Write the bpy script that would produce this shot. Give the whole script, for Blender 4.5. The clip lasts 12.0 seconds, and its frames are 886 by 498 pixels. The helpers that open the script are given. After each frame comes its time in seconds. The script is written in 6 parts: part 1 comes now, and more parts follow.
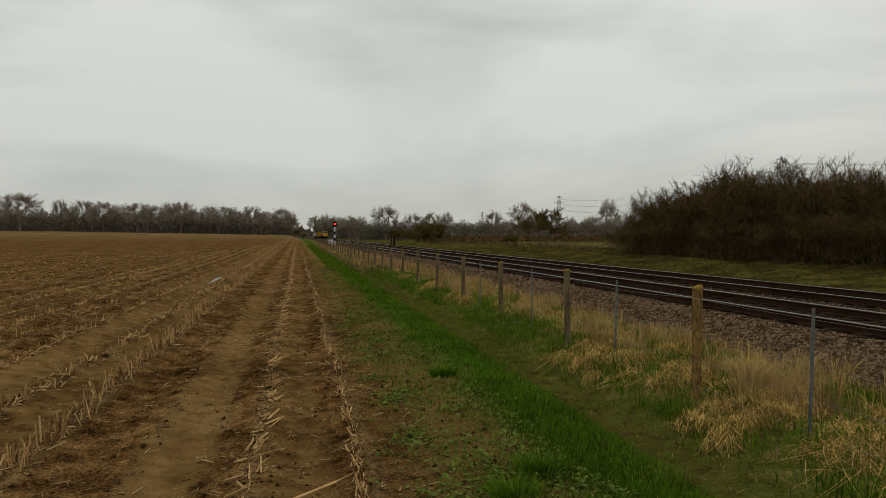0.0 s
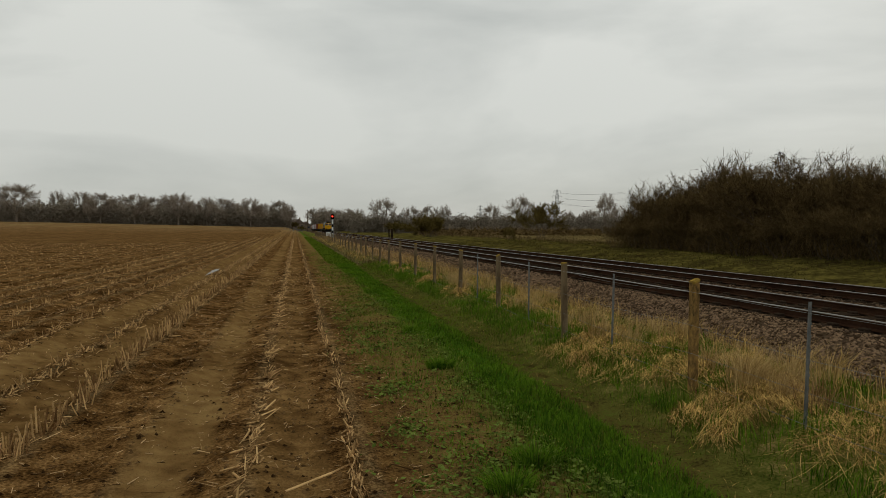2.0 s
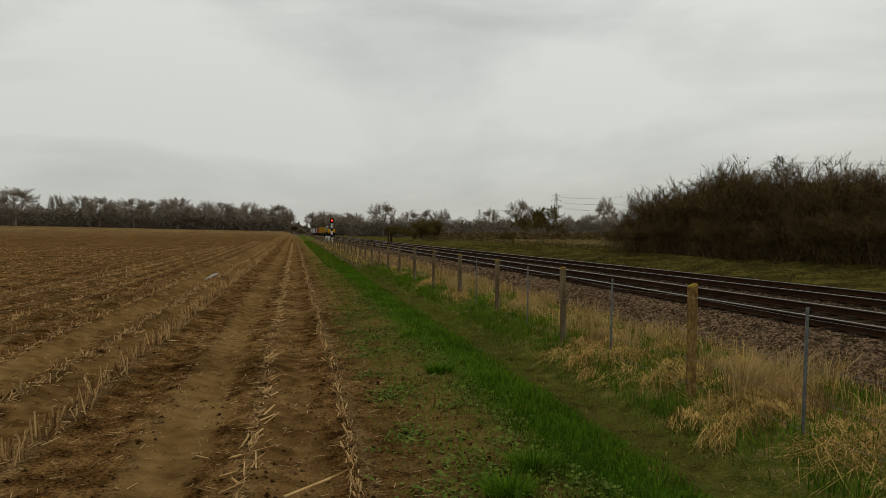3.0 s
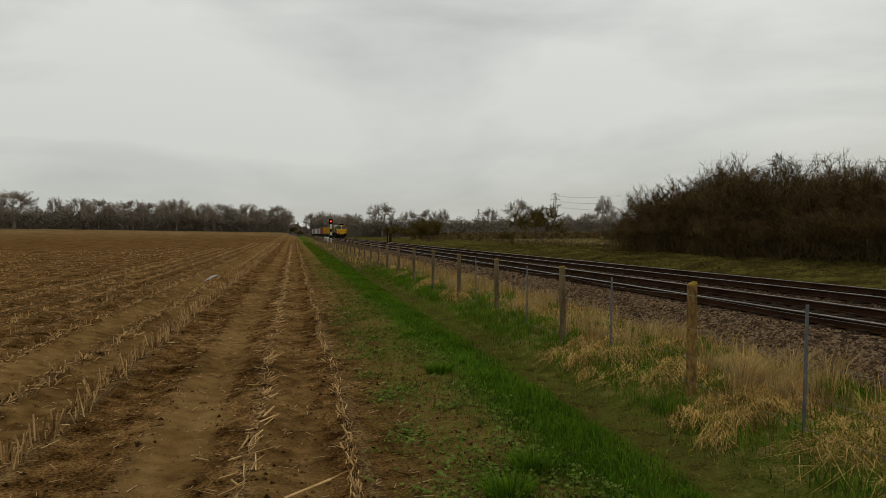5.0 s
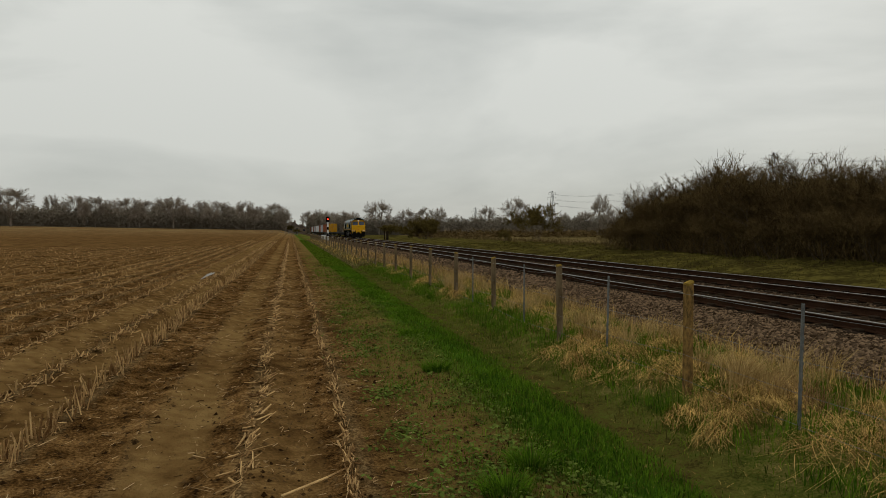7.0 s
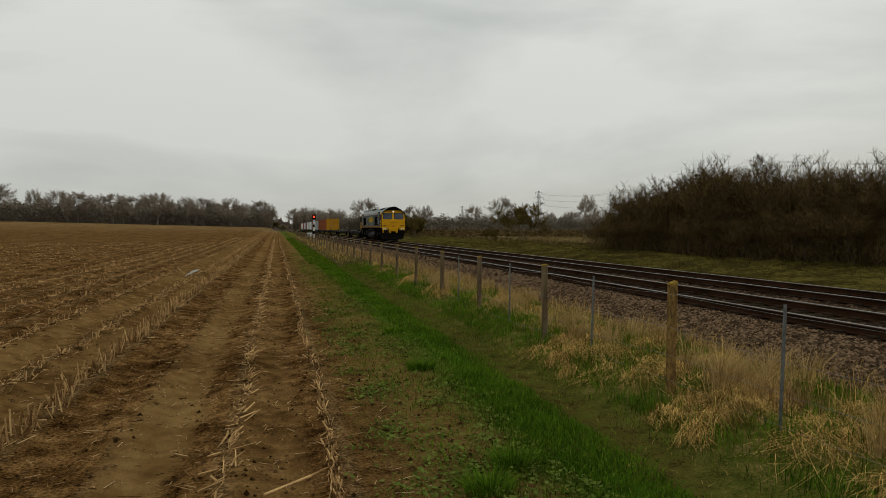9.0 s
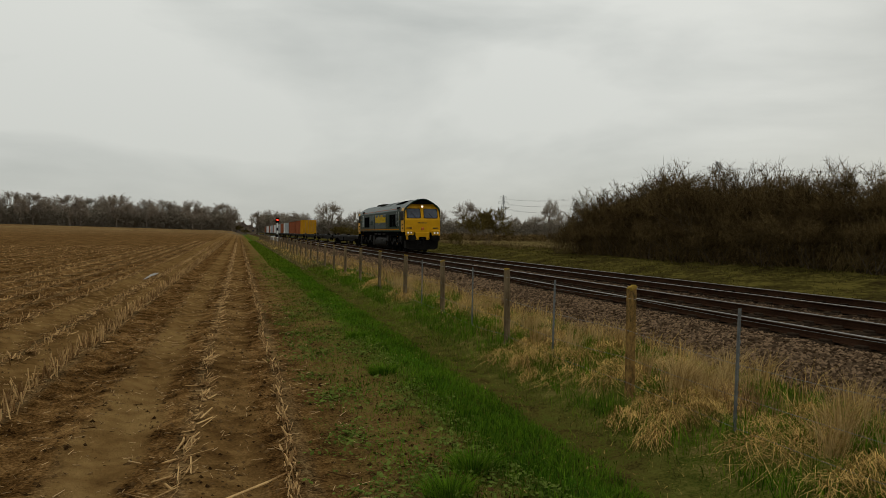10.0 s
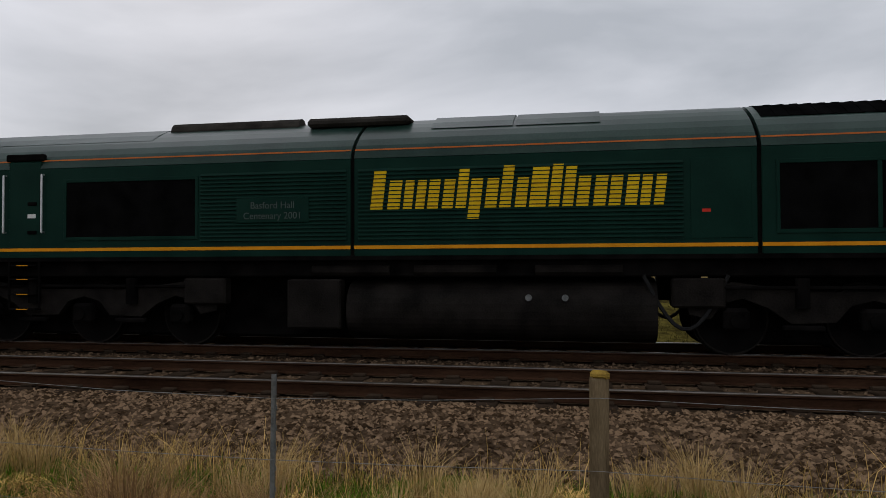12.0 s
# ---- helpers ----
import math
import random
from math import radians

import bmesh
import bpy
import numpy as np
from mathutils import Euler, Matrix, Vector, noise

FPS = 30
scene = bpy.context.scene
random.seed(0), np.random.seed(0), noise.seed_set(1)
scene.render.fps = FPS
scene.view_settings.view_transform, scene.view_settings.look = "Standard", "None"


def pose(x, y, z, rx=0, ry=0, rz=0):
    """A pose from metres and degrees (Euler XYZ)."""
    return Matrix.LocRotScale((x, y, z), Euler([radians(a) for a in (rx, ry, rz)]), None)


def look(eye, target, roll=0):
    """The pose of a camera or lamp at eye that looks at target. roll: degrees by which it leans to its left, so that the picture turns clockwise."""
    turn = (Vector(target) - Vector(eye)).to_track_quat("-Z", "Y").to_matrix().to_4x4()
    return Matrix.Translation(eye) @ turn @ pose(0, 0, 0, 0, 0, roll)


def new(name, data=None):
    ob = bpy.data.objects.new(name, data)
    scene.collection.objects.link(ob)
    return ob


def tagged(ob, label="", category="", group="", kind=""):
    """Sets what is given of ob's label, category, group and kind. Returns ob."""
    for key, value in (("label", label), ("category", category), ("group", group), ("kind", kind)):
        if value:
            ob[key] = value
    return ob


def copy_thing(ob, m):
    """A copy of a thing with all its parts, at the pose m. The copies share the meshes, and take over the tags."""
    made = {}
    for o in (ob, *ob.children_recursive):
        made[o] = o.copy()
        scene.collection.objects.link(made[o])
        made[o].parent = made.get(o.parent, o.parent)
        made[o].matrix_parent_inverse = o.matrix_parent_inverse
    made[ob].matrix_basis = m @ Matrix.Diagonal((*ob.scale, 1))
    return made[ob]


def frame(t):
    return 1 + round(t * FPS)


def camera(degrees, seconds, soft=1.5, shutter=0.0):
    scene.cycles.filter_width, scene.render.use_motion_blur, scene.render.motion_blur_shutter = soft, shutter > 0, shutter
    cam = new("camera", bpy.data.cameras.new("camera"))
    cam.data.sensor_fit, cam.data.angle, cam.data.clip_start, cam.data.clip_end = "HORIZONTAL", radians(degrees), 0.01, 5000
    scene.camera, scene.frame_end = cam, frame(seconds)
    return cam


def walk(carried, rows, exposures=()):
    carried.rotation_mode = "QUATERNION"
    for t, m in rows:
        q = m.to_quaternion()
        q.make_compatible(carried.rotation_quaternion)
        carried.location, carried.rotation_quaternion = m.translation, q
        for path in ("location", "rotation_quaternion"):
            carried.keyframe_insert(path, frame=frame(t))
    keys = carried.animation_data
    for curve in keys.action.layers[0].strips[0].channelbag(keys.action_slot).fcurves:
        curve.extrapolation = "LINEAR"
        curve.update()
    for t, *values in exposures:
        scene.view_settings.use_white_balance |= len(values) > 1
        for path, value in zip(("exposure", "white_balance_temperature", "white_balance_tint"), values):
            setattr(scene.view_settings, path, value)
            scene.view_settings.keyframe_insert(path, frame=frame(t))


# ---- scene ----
cam = camera(63.4, 12.0, soft=0.8)

PATH = [
    (0, (-8.563, -0.593, 1.407), (-8.166, 1.367, 1.368), -0.3),
    (0.5, (-8.566, -0.589, 1.405), (-8.167, 1.37, 1.367), -0.3),
    (1, (-8.567, -0.61, 1.41), (-8.164, 1.349, 1.364), 0.1),
    (1.5, (-8.564, -0.588, 1.404), (-8.164, 1.372, 1.351), -0.0),
    (2, (-8.557, -0.585, 1.398), (-8.154, 1.373, 1.34), -0.0),
    (2.5, (-8.561, -0.597, 1.402), (-8.157, 1.361, 1.352), 0.0),
    (3, (-8.556, -0.602, 1.409), (-8.151, 1.356, 1.362), 0.0),
    (5, (-8.55, -0.591, 1.407), (-8.143, 1.367, 1.36), -0.4),
    (5.5, (-8.556, -0.592, 1.403), (-8.15, 1.366, 1.348), -0.5),
    (6, (-8.558, -0.606, 1.41), (-8.161, 1.353, 1.355), -0.3),
    (6.5, (-8.554, -0.599, 1.41), (-8.147, 1.359, 1.359), -0.3),
    (8.5, (-8.553, -0.598, 1.408), (-8.119, 1.353, 1.35), -0.0),
    (9, (-8.547, -0.596, 1.41), (-8.095, 1.351, 1.354), 0.2),
    (9.5, (-8.541, -0.592, 1.403), (-8.067, 1.35, 1.349), 0.3),
    (10, (-8.518, -0.595, 1.407), (-7.971, 1.329, 1.363), 0.5),
    (10.5, (-8.466, -0.618, 1.405), (-7.716, 1.235, 1.382), 0.5),
    (11, (-8.488, -0.684, 1.407), (-7.427, 1.011, 1.402), 0.5),
    (11.2, (-8.421, -0.687, 1.41), (-7.2, 0.897, 1.406), 0.7),
    (11.5, (-8.324, -0.699, 1.405), (-6.805, 0.602, 1.417), 0.3),
    (11.6, (-8.282, -0.709, 1.399), (-6.655, 0.454, 1.419), 0.1),
    (11.7, (-8.282, -0.718, 1.397), (-6.541, 0.266, 1.42), 0.1),
    (11.8, (-8.091, -0.7, 1.372), (-6.268, 0.121, 1.408), 0.3),
    (11.9, (-8.089, -0.7, 1.371), (-6.181, -0.101, 1.412), 0.1),
    (12, (-8.099, -0.733, 1.377), (-6.135, -0.358, 1.419), -0.2),
]
walk(cam, [(t, look(eye, aim, roll)) for t, eye, aim, roll in PATH],
     exposures=[(0.0, 0.0, 6500, 10), (11.5, 0.0, 6500, 10), (11.7, 0.08, 6470, 11), (11.8, 0.14, 6350, 13), (11.9, 0.14, 6100, 17), (12.0, 0.12, 6000, 19)])

# ---- sky and light: a low overcast, no shadows ----
world = bpy.data.worlds.new("overcast_sky")
scene.world = world
world.use_nodes = True
wn, wl = world.node_tree.nodes, world.node_tree.links
bg = wn["Background"]
sky = wn.new("ShaderNodeTexSky")
sky.sky_type = "NISHITA"
sky.sun_disc = False
sky.sun_elevation = radians(28)
sky.sun_rotation = radians(60)
tc = wn.new("ShaderNodeTexCoord")
mp = wn.new("ShaderNodeMapping")
mp.inputs["Scale"].default_value = (1.0, 1.0, 3.2)
nz = wn.new("ShaderNodeTexNoise")
nz.inputs["Scale"].default_value = 1.7
nz.inputs["Detail"].default_value = 7
nz.inputs["Roughness"].default_value = 0.5
nz.inputs["Distortion"].default_value = 0.35
ramp = wn.new("ShaderNodeValToRGB")
ramp.color_ramp.elements[0].position = 0.32
ramp.color_ramp.elements[0].color = (0.385, 0.405, 0.382, 1)
ramp.color_ramp.elements[1].position = 0.62
ramp.color_ramp.elements[1].color = (0.68, 0.69, 0.642, 1)
sep = wn.new("ShaderNodeSeparateXYZ")
height = wn.new("ShaderNodeMapRange")
height.inputs["From Min"].default_value = 0.0
height.inputs["From Max"].default_value = 0.45
height.inputs["To Min"].default_value = 0.81
height.inputs["To Max"].default_value = 1.10
mulh = wn.new("ShaderNodeVectorMath")
mulh.operation = "SCALE"
tint = wn.new("ShaderNodeMix")
tint.data_type = "RGBA"
tint.inputs["Factor"].default_value = 0.006
wl.new(tc.outputs["Generated"], mp.inputs["Vector"])
wl.new(mp.outputs["Vector"], nz.inputs["Vector"])
wl.new(nz.outputs["Fac"], ramp.inputs["Fac"])
wl.new(tc.outputs["Generated"], sep.inputs["Vector"])
wl.new(sep.outputs["Z"], height.inputs["Value"])
wl.new(ramp.outputs["Color"], mulh.inputs[0])
wl.new(height.outputs["Result"], mulh.inputs["Scale"])
wl.new(mulh.outputs["Vector"], tint.inputs["A"])
wl.new(sky.outputs["Color"], tint.inputs["B"])
wl.new(tint.outputs["Result"], bg.inputs["Color"])
bg.inputs["Strength"].default_value = 1.0

sun = new("sun", bpy.data.lights.new("sun", "SUN"))
sun.data.energy = 0.25
sun.data.angle = radians(40)
sun.data.color = (1.0, 0.97, 0.92)
sun.matrix_world = look((0, 0, 60), (-45, -26, 0))


# ---- materials ----
def mat(name, a, b, scale=6.0, fine=70.0, rough=0.85, metal=0.0, bump=0.25, stretch=(1, 1, 1), rnd=0.0, spec=0.0):
    """Two tones at a coarse scale, a finer grain over it, relief, and a tone of its own for each piece."""
    m = bpy.data.materials.new(name)
    m.use_nodes = True
    n, l = m.node_tree.nodes, m.node_tree.links
    p = n["Principled BSDF"]
    c = n.new("ShaderNodeTexCoord")
    mapping = n.new("ShaderNodeMapping")
    mapping.inputs["Scale"].default_value = stretch
    l.new(c.outputs["Object"], mapping.inputs["Vector"])
    big, small = n.new("ShaderNodeTexNoise"), n.new("ShaderNodeTexNoise")
    big.inputs["Scale"].default_value, small.inputs["Scale"].default_value = scale, fine
    big.inputs["Detail"].default_value, small.inputs["Detail"].default_value = 6, 3
    for t in (big, small):
        l.new(mapping.outputs["Vector"], t.inputs["Vector"])
    add = n.new("ShaderNodeMath")
    add.operation = "MULTIPLY_ADD"
    l.new(small.outputs["Fac"], add.inputs[0])
    add.inputs[1].default_value = 0.45
    l.new(big.outputs["Fac"], add.inputs[2])
    last = add.outputs[0]
    if rnd:
        info = n.new("ShaderNodeNewGeometry")
        more = n.new("ShaderNodeMath")
        more.operation = "MULTIPLY_ADD"
        l.new(info.outputs["Random Per Island"], more.inputs[0])
        more.inputs[1].default_value = rnd
        l.new(last, more.inputs[2])
        sub = n.new("ShaderNodeMath")
        sub.operation = "SUBTRACT"
        l.new(more.outputs[0], sub.inputs[0])
        sub.inputs[1].default_value = rnd / 2
        last = sub.outputs[0]
    r = n.new("ShaderNodeValToRGB")
    r.color_ramp.elements[0].position, r.color_ramp.elements[1].position = 0.5, 0.95
    r.color_ramp.elements[0].color, r.color_ramp.elements[1].color = (*a, 1), (*b, 1)
    l.new(last, r.inputs["Fac"])
    l.new(r.outputs["Color"], p.inputs["Base Color"])
    p.inputs["Roughness"].default_value, p.inputs["Metallic"].default_value = rough, metal
    p.inputs["Specular IOR Level"].default_value = spec
    if bump:
        bp = n.new("ShaderNodeBump")
        bp.inputs["Strength"].default_value = bump
        bp.inputs["Distance"].default_value = 0.01
        l.new(small.outputs["Fac"], bp.inputs["Height"])
        l.new(bp.outputs["Normal"], p.inputs["Normal"])
    return m


def glow(name, colour, strength):
    m = bpy.data.materials.new(name)
    m.use_nodes = True
    p = m.node_tree.nodes["Principled BSDF"]
    p.inputs["Base Color"].default_value = (0.06, 0.055, 0.05, 1)
    p.inputs["Emission Color"].default_value = (*colour, 1)
    p.inputs["Emission Strength"].default_value = strength
    return m


STRAW = mat("straw", (0.28, 0.18, 0.06), (0.58, 0.41, 0.18), 3, 60, 0.8, rnd=0.5)
STALK = mat("maize_stalk", (0.17, 0.09, 0.034), (0.64, 0.41, 0.18), 5, 80, 0.75, rnd=0.5)
LITTER = mat("maize_litter", (0.08, 0.042, 0.016), (0.54, 0.36, 0.18), 5, 80, 0.85, rnd=0.9)
DRY = mat("dry_grass", (0.14, 0.082, 0.022), (0.70, 0.46, 0.145), 2.4, 40, 0.85, rnd=0.8, bump=0)
RUSTY = mat("dead_stems", (0.19, 0.112, 0.050), (0.50, 0.32, 0.155), 1.2, 40, 0.9, rnd=0.6, bump=0)
GRASS = mat("green_grass", (0.042, 0.070, 0.006), (0.15, 0.21, 0.019), 0.9, 30, 0.7, rnd=0.5, bump=0)
LUSH = mat("lush_grass", (0.032, 0.076, 0.005), (0.125, 0.225, 0.014), 1.1, 30, 0.65, rnd=0.5, bump=0)
MOSSY = mat("verge_grass", (0.030, 0.025, 0.007), (0.14, 0.118, 0.024), 0.9, 20, 0.85, rnd=0.6, bump=0)
MEADOW = mat("meadow_grass", (0.085, 0.064, 0.022), (0.27, 0.205, 0.088), 0.3, 10, 0.9, rnd=0.5, bump=0)
CLOVER = mat("clover_leaf", (0.045, 0.07, 0.010), (0.14, 0.18, 0.035), 4, 40, 0.6, rnd=0.5, bump=0)
BARK = mat("bark", (0.05, 0.036, 0.024), (0.15, 0.115, 0.08), 3, 30, 0.95)
TWIG = mat("twig", (0.040, 0.026, 0.011), (0.17, 0.116, 0.048), 0.6, 12, 0.95, rnd=0.5, bump=0)
TWIG_GREEN = mat("lichened_twig", (0.055, 0.042, 0.013), (0.19, 0.14, 0.042), 0.6, 12, 0.95, rnd=0.5, bump=0)
# distant trees and hedges: air haze is put into these paler, greyer colours
FAR_BARK = mat("hazed_far_bark", (0.15, 0.122, 0.095), (0.24, 0.198, 0.156), 0.5, 6, 0.95, bump=0)
FAR_TWIG = mat("hazed_winter_twig", (0.24, 0.20, 0.16), (0.37, 0.31, 0.247), 0.2, 4, 0.95, rnd=0.4, bump=0)
FAR_HAZED = mat("hazed_undergrowth", (0.155, 0.131, 0.099), (0.23, 0.193, 0.146), 0.2, 3, 0.95, rnd=0.2, bump=0)
LICHEN_POST = mat("lichened_post", (0.045, 0.034, 0.020), (0.34, 0.20, 0.062), 13, 70, 0.95, stretch=(2, 2, 1), bump=0.5)
POSTWOOD = mat("weathered_post", (0.075, 0.052, 0.028), (0.23, 0.17, 0.1), 5, 60, 0.9, stretch=(3, 3, 0.5), bump=0.5)
LICHEN = mat("orange_lichen", (0.20, 0.13, 0.03), (0.42, 0.27, 0.05), 14, 90, 0.95, bump=0.6)
STEEL = mat("galvanised_steel", (0.08, 0.085, 0.085), (0.22, 0.225, 0.22), 9, 90, 0.5, metal=0.6, spec=0.3)
RAILHEAD = mat("polished_rail_head", (0.135, 0.118, 0.102), (0.24, 0.216, 0.192), 5, 60, 0.34, metal=1.0, bump=0.03, stretch=(1, 0.05, 1), spec=0.5)
RAILWEB = mat("rusty_rail_web", (0.020, 0.010, 0.006), (0.055, 0.028, 0.016), 4, 50, 0.9, stretch=(1, 0.3, 1))
SLEEPER = mat("oily_sleeper", (0.014, 0.0095, 0.006), (0.045, 0.031, 0.021), 4, 50, 0.9)
STONE = mat("ballast_stone", (0.036, 0.022, 0.012), (0.21, 0.138, 0.082), 6, 60, 0.9, rnd=0.7)
STONE_BROWN = mat("rust_stained_ballast", (0.028, 0.018, 0.011), (0.135, 0.09, 0.056), 6, 60, 0.9, rnd=0.7)
BED = mat("trackbed_grit", (0.026, 0.017, 0.010), (0.11, 0.072, 0.043), 6, 45, 0.95, bump=0.8)
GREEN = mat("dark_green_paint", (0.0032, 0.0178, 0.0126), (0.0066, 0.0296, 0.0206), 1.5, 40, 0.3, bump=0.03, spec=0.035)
# roof greens: weathering plus sky sheen, both put into the colour
GREEN_SHOULDER = mat("weathered_skylit_green", (0.008, 0.024, 0.018), (0.022, 0.047, 0.037), 1.2, 30, 0.35, bump=0.05, spec=0.16)
GREEN_ROOF = mat("faded_skylit_roof_green", (0.018, 0.034, 0.029), (0.05, 0.074, 0.064), 1.2, 30, 0.4, bump=0.1, spec=0.2)
YELLOW = mat("yellow_paint", (0.56, 0.27, 0.003), (0.7, 0.36, 0.005), 1.5, 30, 0.4, bump=0.03, spec=0.14)
LOGO = mat("yellow_lettering", (0.62, 0.38, 0.006), (0.78, 0.5, 0.01), 3, 40, 0.45, bump=0.03)
ORANGE = mat("orange_line", (0.50, 0.13, 0.03), (0.62, 0.18, 0.05), 3, 40, 0.5, bump=0)
GOLD = mat("gold_line", (0.60, 0.24, 0.008), (0.72, 0.30, 0.012), 3, 40, 0.5, bump=0)
RED = mat("red_mark", (0.45, 0.03, 0.02), (0.55, 0.05, 0.03), 4, 40, 0.5, bump=0)
INK = mat("black_lettering", (0.03, 0.028, 0.02), (0.05, 0.045, 0.03), 4, 40, 0.6, bump=0)
PALE = mat("grey_lettering", (0.05, 0.065, 0.06), (0.085, 0.105, 0.095), 4, 40, 0.6, bump=0)
BLACK = mat("sooty_black_steel", (0.002, 0.002, 0.002), (0.009, 0.008, 0.0075), 3, 40, 0.7, bump=0.15)
ROOF_SOOT = mat("sooty_roof_steel", (0.016, 0.014, 0.012), (0.05, 0.046, 0.04), 2.5, 40, 0.7, bump=0.2)
GRIME = mat("brake_dust_grime", (0.0038, 0.0033, 0.0029), (0.0175, 0.0148, 0.0128), 2.5, 40, 0.6, bump=0.3, spec=0.04)
MESH = mat("black_grille", (0.002, 0.002, 0.002), (0.006, 0.006, 0.006), 3, 60, 0.6)
RUBBER = mat("black_rubber", (0.012, 0.012, 0.012), (0.025, 0.025, 0.025), 4, 60, 0.6)
GLASS = mat("cab_glass", (0.018, 0.024, 0.04), (0.07, 0.08, 0.11), 0.9, 8, 0.06, bump=0, spec=0.35)
SIDE_GLASS = mat("dark_side_glass", (0.007, 0.009, 0.009), (0.03, 0.034, 0.034), 1.4, 8, 0.08, bump=0, spec=0.07)
SILVER = mat("silver_rail", (0.45, 0.46, 0.46), (0.65, 0.66, 0.66), 6, 60, 0.35, metal=0.8, bump=0.02, spec=0.5)
WHITE = mat("white_paint", (0.55, 0.55, 0.53), (0.75, 0.75, 0.72), 2, 40, 0.6, bump=0.05)
BOX_YELLOW = mat("yellow_container_paint", (0.40, 0.19, 0.012), (0.54, 0.27, 0.022), 1, 30, 0.55)
BOX_BROWN = mat("red_brown_container_paint", (0.20, 0.065, 0.030), (0.30, 0.10, 0.05), 1, 30, 0.6)
BOX_WHITE = mat("white_container_paint", (0.50, 0.50, 0.49), (0.68, 0.68, 0.66), 1, 30, 0.6)
BOX_GREY = mat("grey_container_paint", (0.25, 0.27, 0.28), (0.40, 0.42, 0.42), 1, 30, 0.6)
WIRE = mat("wire", (0.16, 0.16, 0.16), (0.30, 0.30, 0.29), 6, 60, 0.6, metal=0.4, spec=0.3)
BRICKHOUSE = mat("house_wall", (0.16, 0.12, 0.085), (0.24, 0.185, 0.135), 2, 30, 0.9)
ROOFTILE = mat("house_roof", (0.10, 0.075, 0.06), (0.18, 0.14, 0.115), 2, 30, 0.9)
LAMP_WHITE = glow("lit_headlamp", (1.0, 0.86, 0.66), 0.85)
LAMP_TOP = glow("lit_top_lamp", (1.0, 0.9, 0.72), 1.2)
LAMP_RED = glow("red_signal_aspect", (1.0, 0.03, 0.012), 4)
WATER = mat("puddle_water", (0.10, 0.075, 0.045), (0.14, 0.105, 0.065), 2, 20, 0.3, bump=0.0, spec=0.15)


def ground_material():
    """Soil with wheel lanes, thin grass, a green strip, a trodden path and rough verges, laid out across the track."""
    m = bpy.data.materials.new("field_and_verges")
    m.use_nodes = True
    n, l = m.node_tree.nodes, m.node_tree.links
    p = n["Principled BSDF"]
    c = n.new("ShaderNodeTexCoord")
    s = n.new("ShaderNodeSeparateXYZ")
    l.new(c.outputs["Object"], s.inputs["Vector"])

    def noise_at(scale, detail=5, stretch=(1, 1, 1)):
        mm = n.new("ShaderNodeMapping")
        mm.inputs["Scale"].default_value = stretch
        l.new(c.outputs["Object"], mm.inputs["Vector"])
        t = n.new("ShaderNodeTexNoise")
        t.inputs["Scale"].default_value, t.inputs["Detail"].default_value = scale, detail
        l.new(mm.outputs["Vector"], t.inputs["Vector"])
        return t.outputs["Fac"]

    def math_node(op, a, b, d=None):
        t = n.new("ShaderNodeMath")
        t.operation = op
        for i, v in enumerate((a, b, d)):
            if v is None:
                continue
            if isinstance(v, (int, float)):
                t.inputs[i].default_value = v
            else:
                l.new(v, t.inputs[i])
        return t.outputs[0]

    def ramp_of(fac, stops):
        r = n.new("ShaderNodeValToRGB")
        e = r.color_ramp.elements
        while len(e) < len(stops):
            e.new(0.5)
        for q, (pos, col) in zip(e, stops):
            q.position, q.color = pos, (*col, 1)
        l.new(fac, r.inputs["Fac"])
        return r.outputs["Color"]

    def mix(fac, a, b):
        t = n.new("ShaderNodeMix")
        t.data_type = "RGBA"
        l.new(fac, t.inputs["Factor"])
        l.new(a, t.inputs["A"])
        l.new(b, t.inputs["B"])
        return t.outputs["Result"]

    coarse, mid, fine = noise_at(0.7), noise_at(5), noise_at(45, 4)
    wob = math_node("MULTIPLY_ADD", noise_at(1.6, 4, (1, 0.6, 1)), 0.7, -0.35)
    x = math_node("ADD", s.outputs["X"], wob)
    soil = ramp_of(math_node("MULTIPLY_ADD", coarse, 0.32, math_node("MULTIPLY_ADD", fine, 0.42, math_node("MULTIPLY", mid, 0.40))),
                   [(0.44, (0.014, 0.0065, 0.002)), (0.56, (0.110, 0.055, 0.017)), (0.70, (0.31, 0.175, 0.064))])
    damp = ramp_of(math_node("MULTIPLY_ADD", mid, 0.5, math_node("MULTIPLY", coarse, 0.5)),
                   [(0.38, (0.105, 0.055, 0.018)), (0.50, (0.190, 0.108, 0.037)), (0.64, (0.265, 0.162, 0.06))])
    thin = ramp_of(math_node("MULTIPLY_ADD", fine, 0.5, math_node("MULTIPLY", mid, 0.6)),
                   [(0.40, (0.085, 0.046, 0.015)), (0.52, (0.180, 0.108, 0.036)), (0.62, (0.165, 0.125, 0.034)), (0.74, (0.10, 0.125, 0.020))])
    lush = ramp_of(math_node("MULTIPLY_ADD", fine, 0.5, math_node("MULTIPLY", mid, 0.6)),
                   [(0.38, (0.028, 0.052, 0.006)), (0.7, (0.070, 0.155, 0.012))])
    trod = ramp_of(math_node("MULTIPLY_ADD", fine, 0.5, math_node("MULTIPLY", mid, 0.6)),
                   [(0.40, (0.030, 0.021, 0.007)), (0.53, (0.092, 0.070, 0.018)), (0.68, (0.070, 0.100, 0.012))])
    rough = ramp_of(math_node("MULTIPLY_ADD", fine, 0.5, math_node("MULTIPLY", mid, 0.6)),
                    [(0.38, (0.038, 0.060, 0.007)), (0.55, (0.095, 0.105, 0.018)), (0.72, (0.22, 0.16, 0.055))])
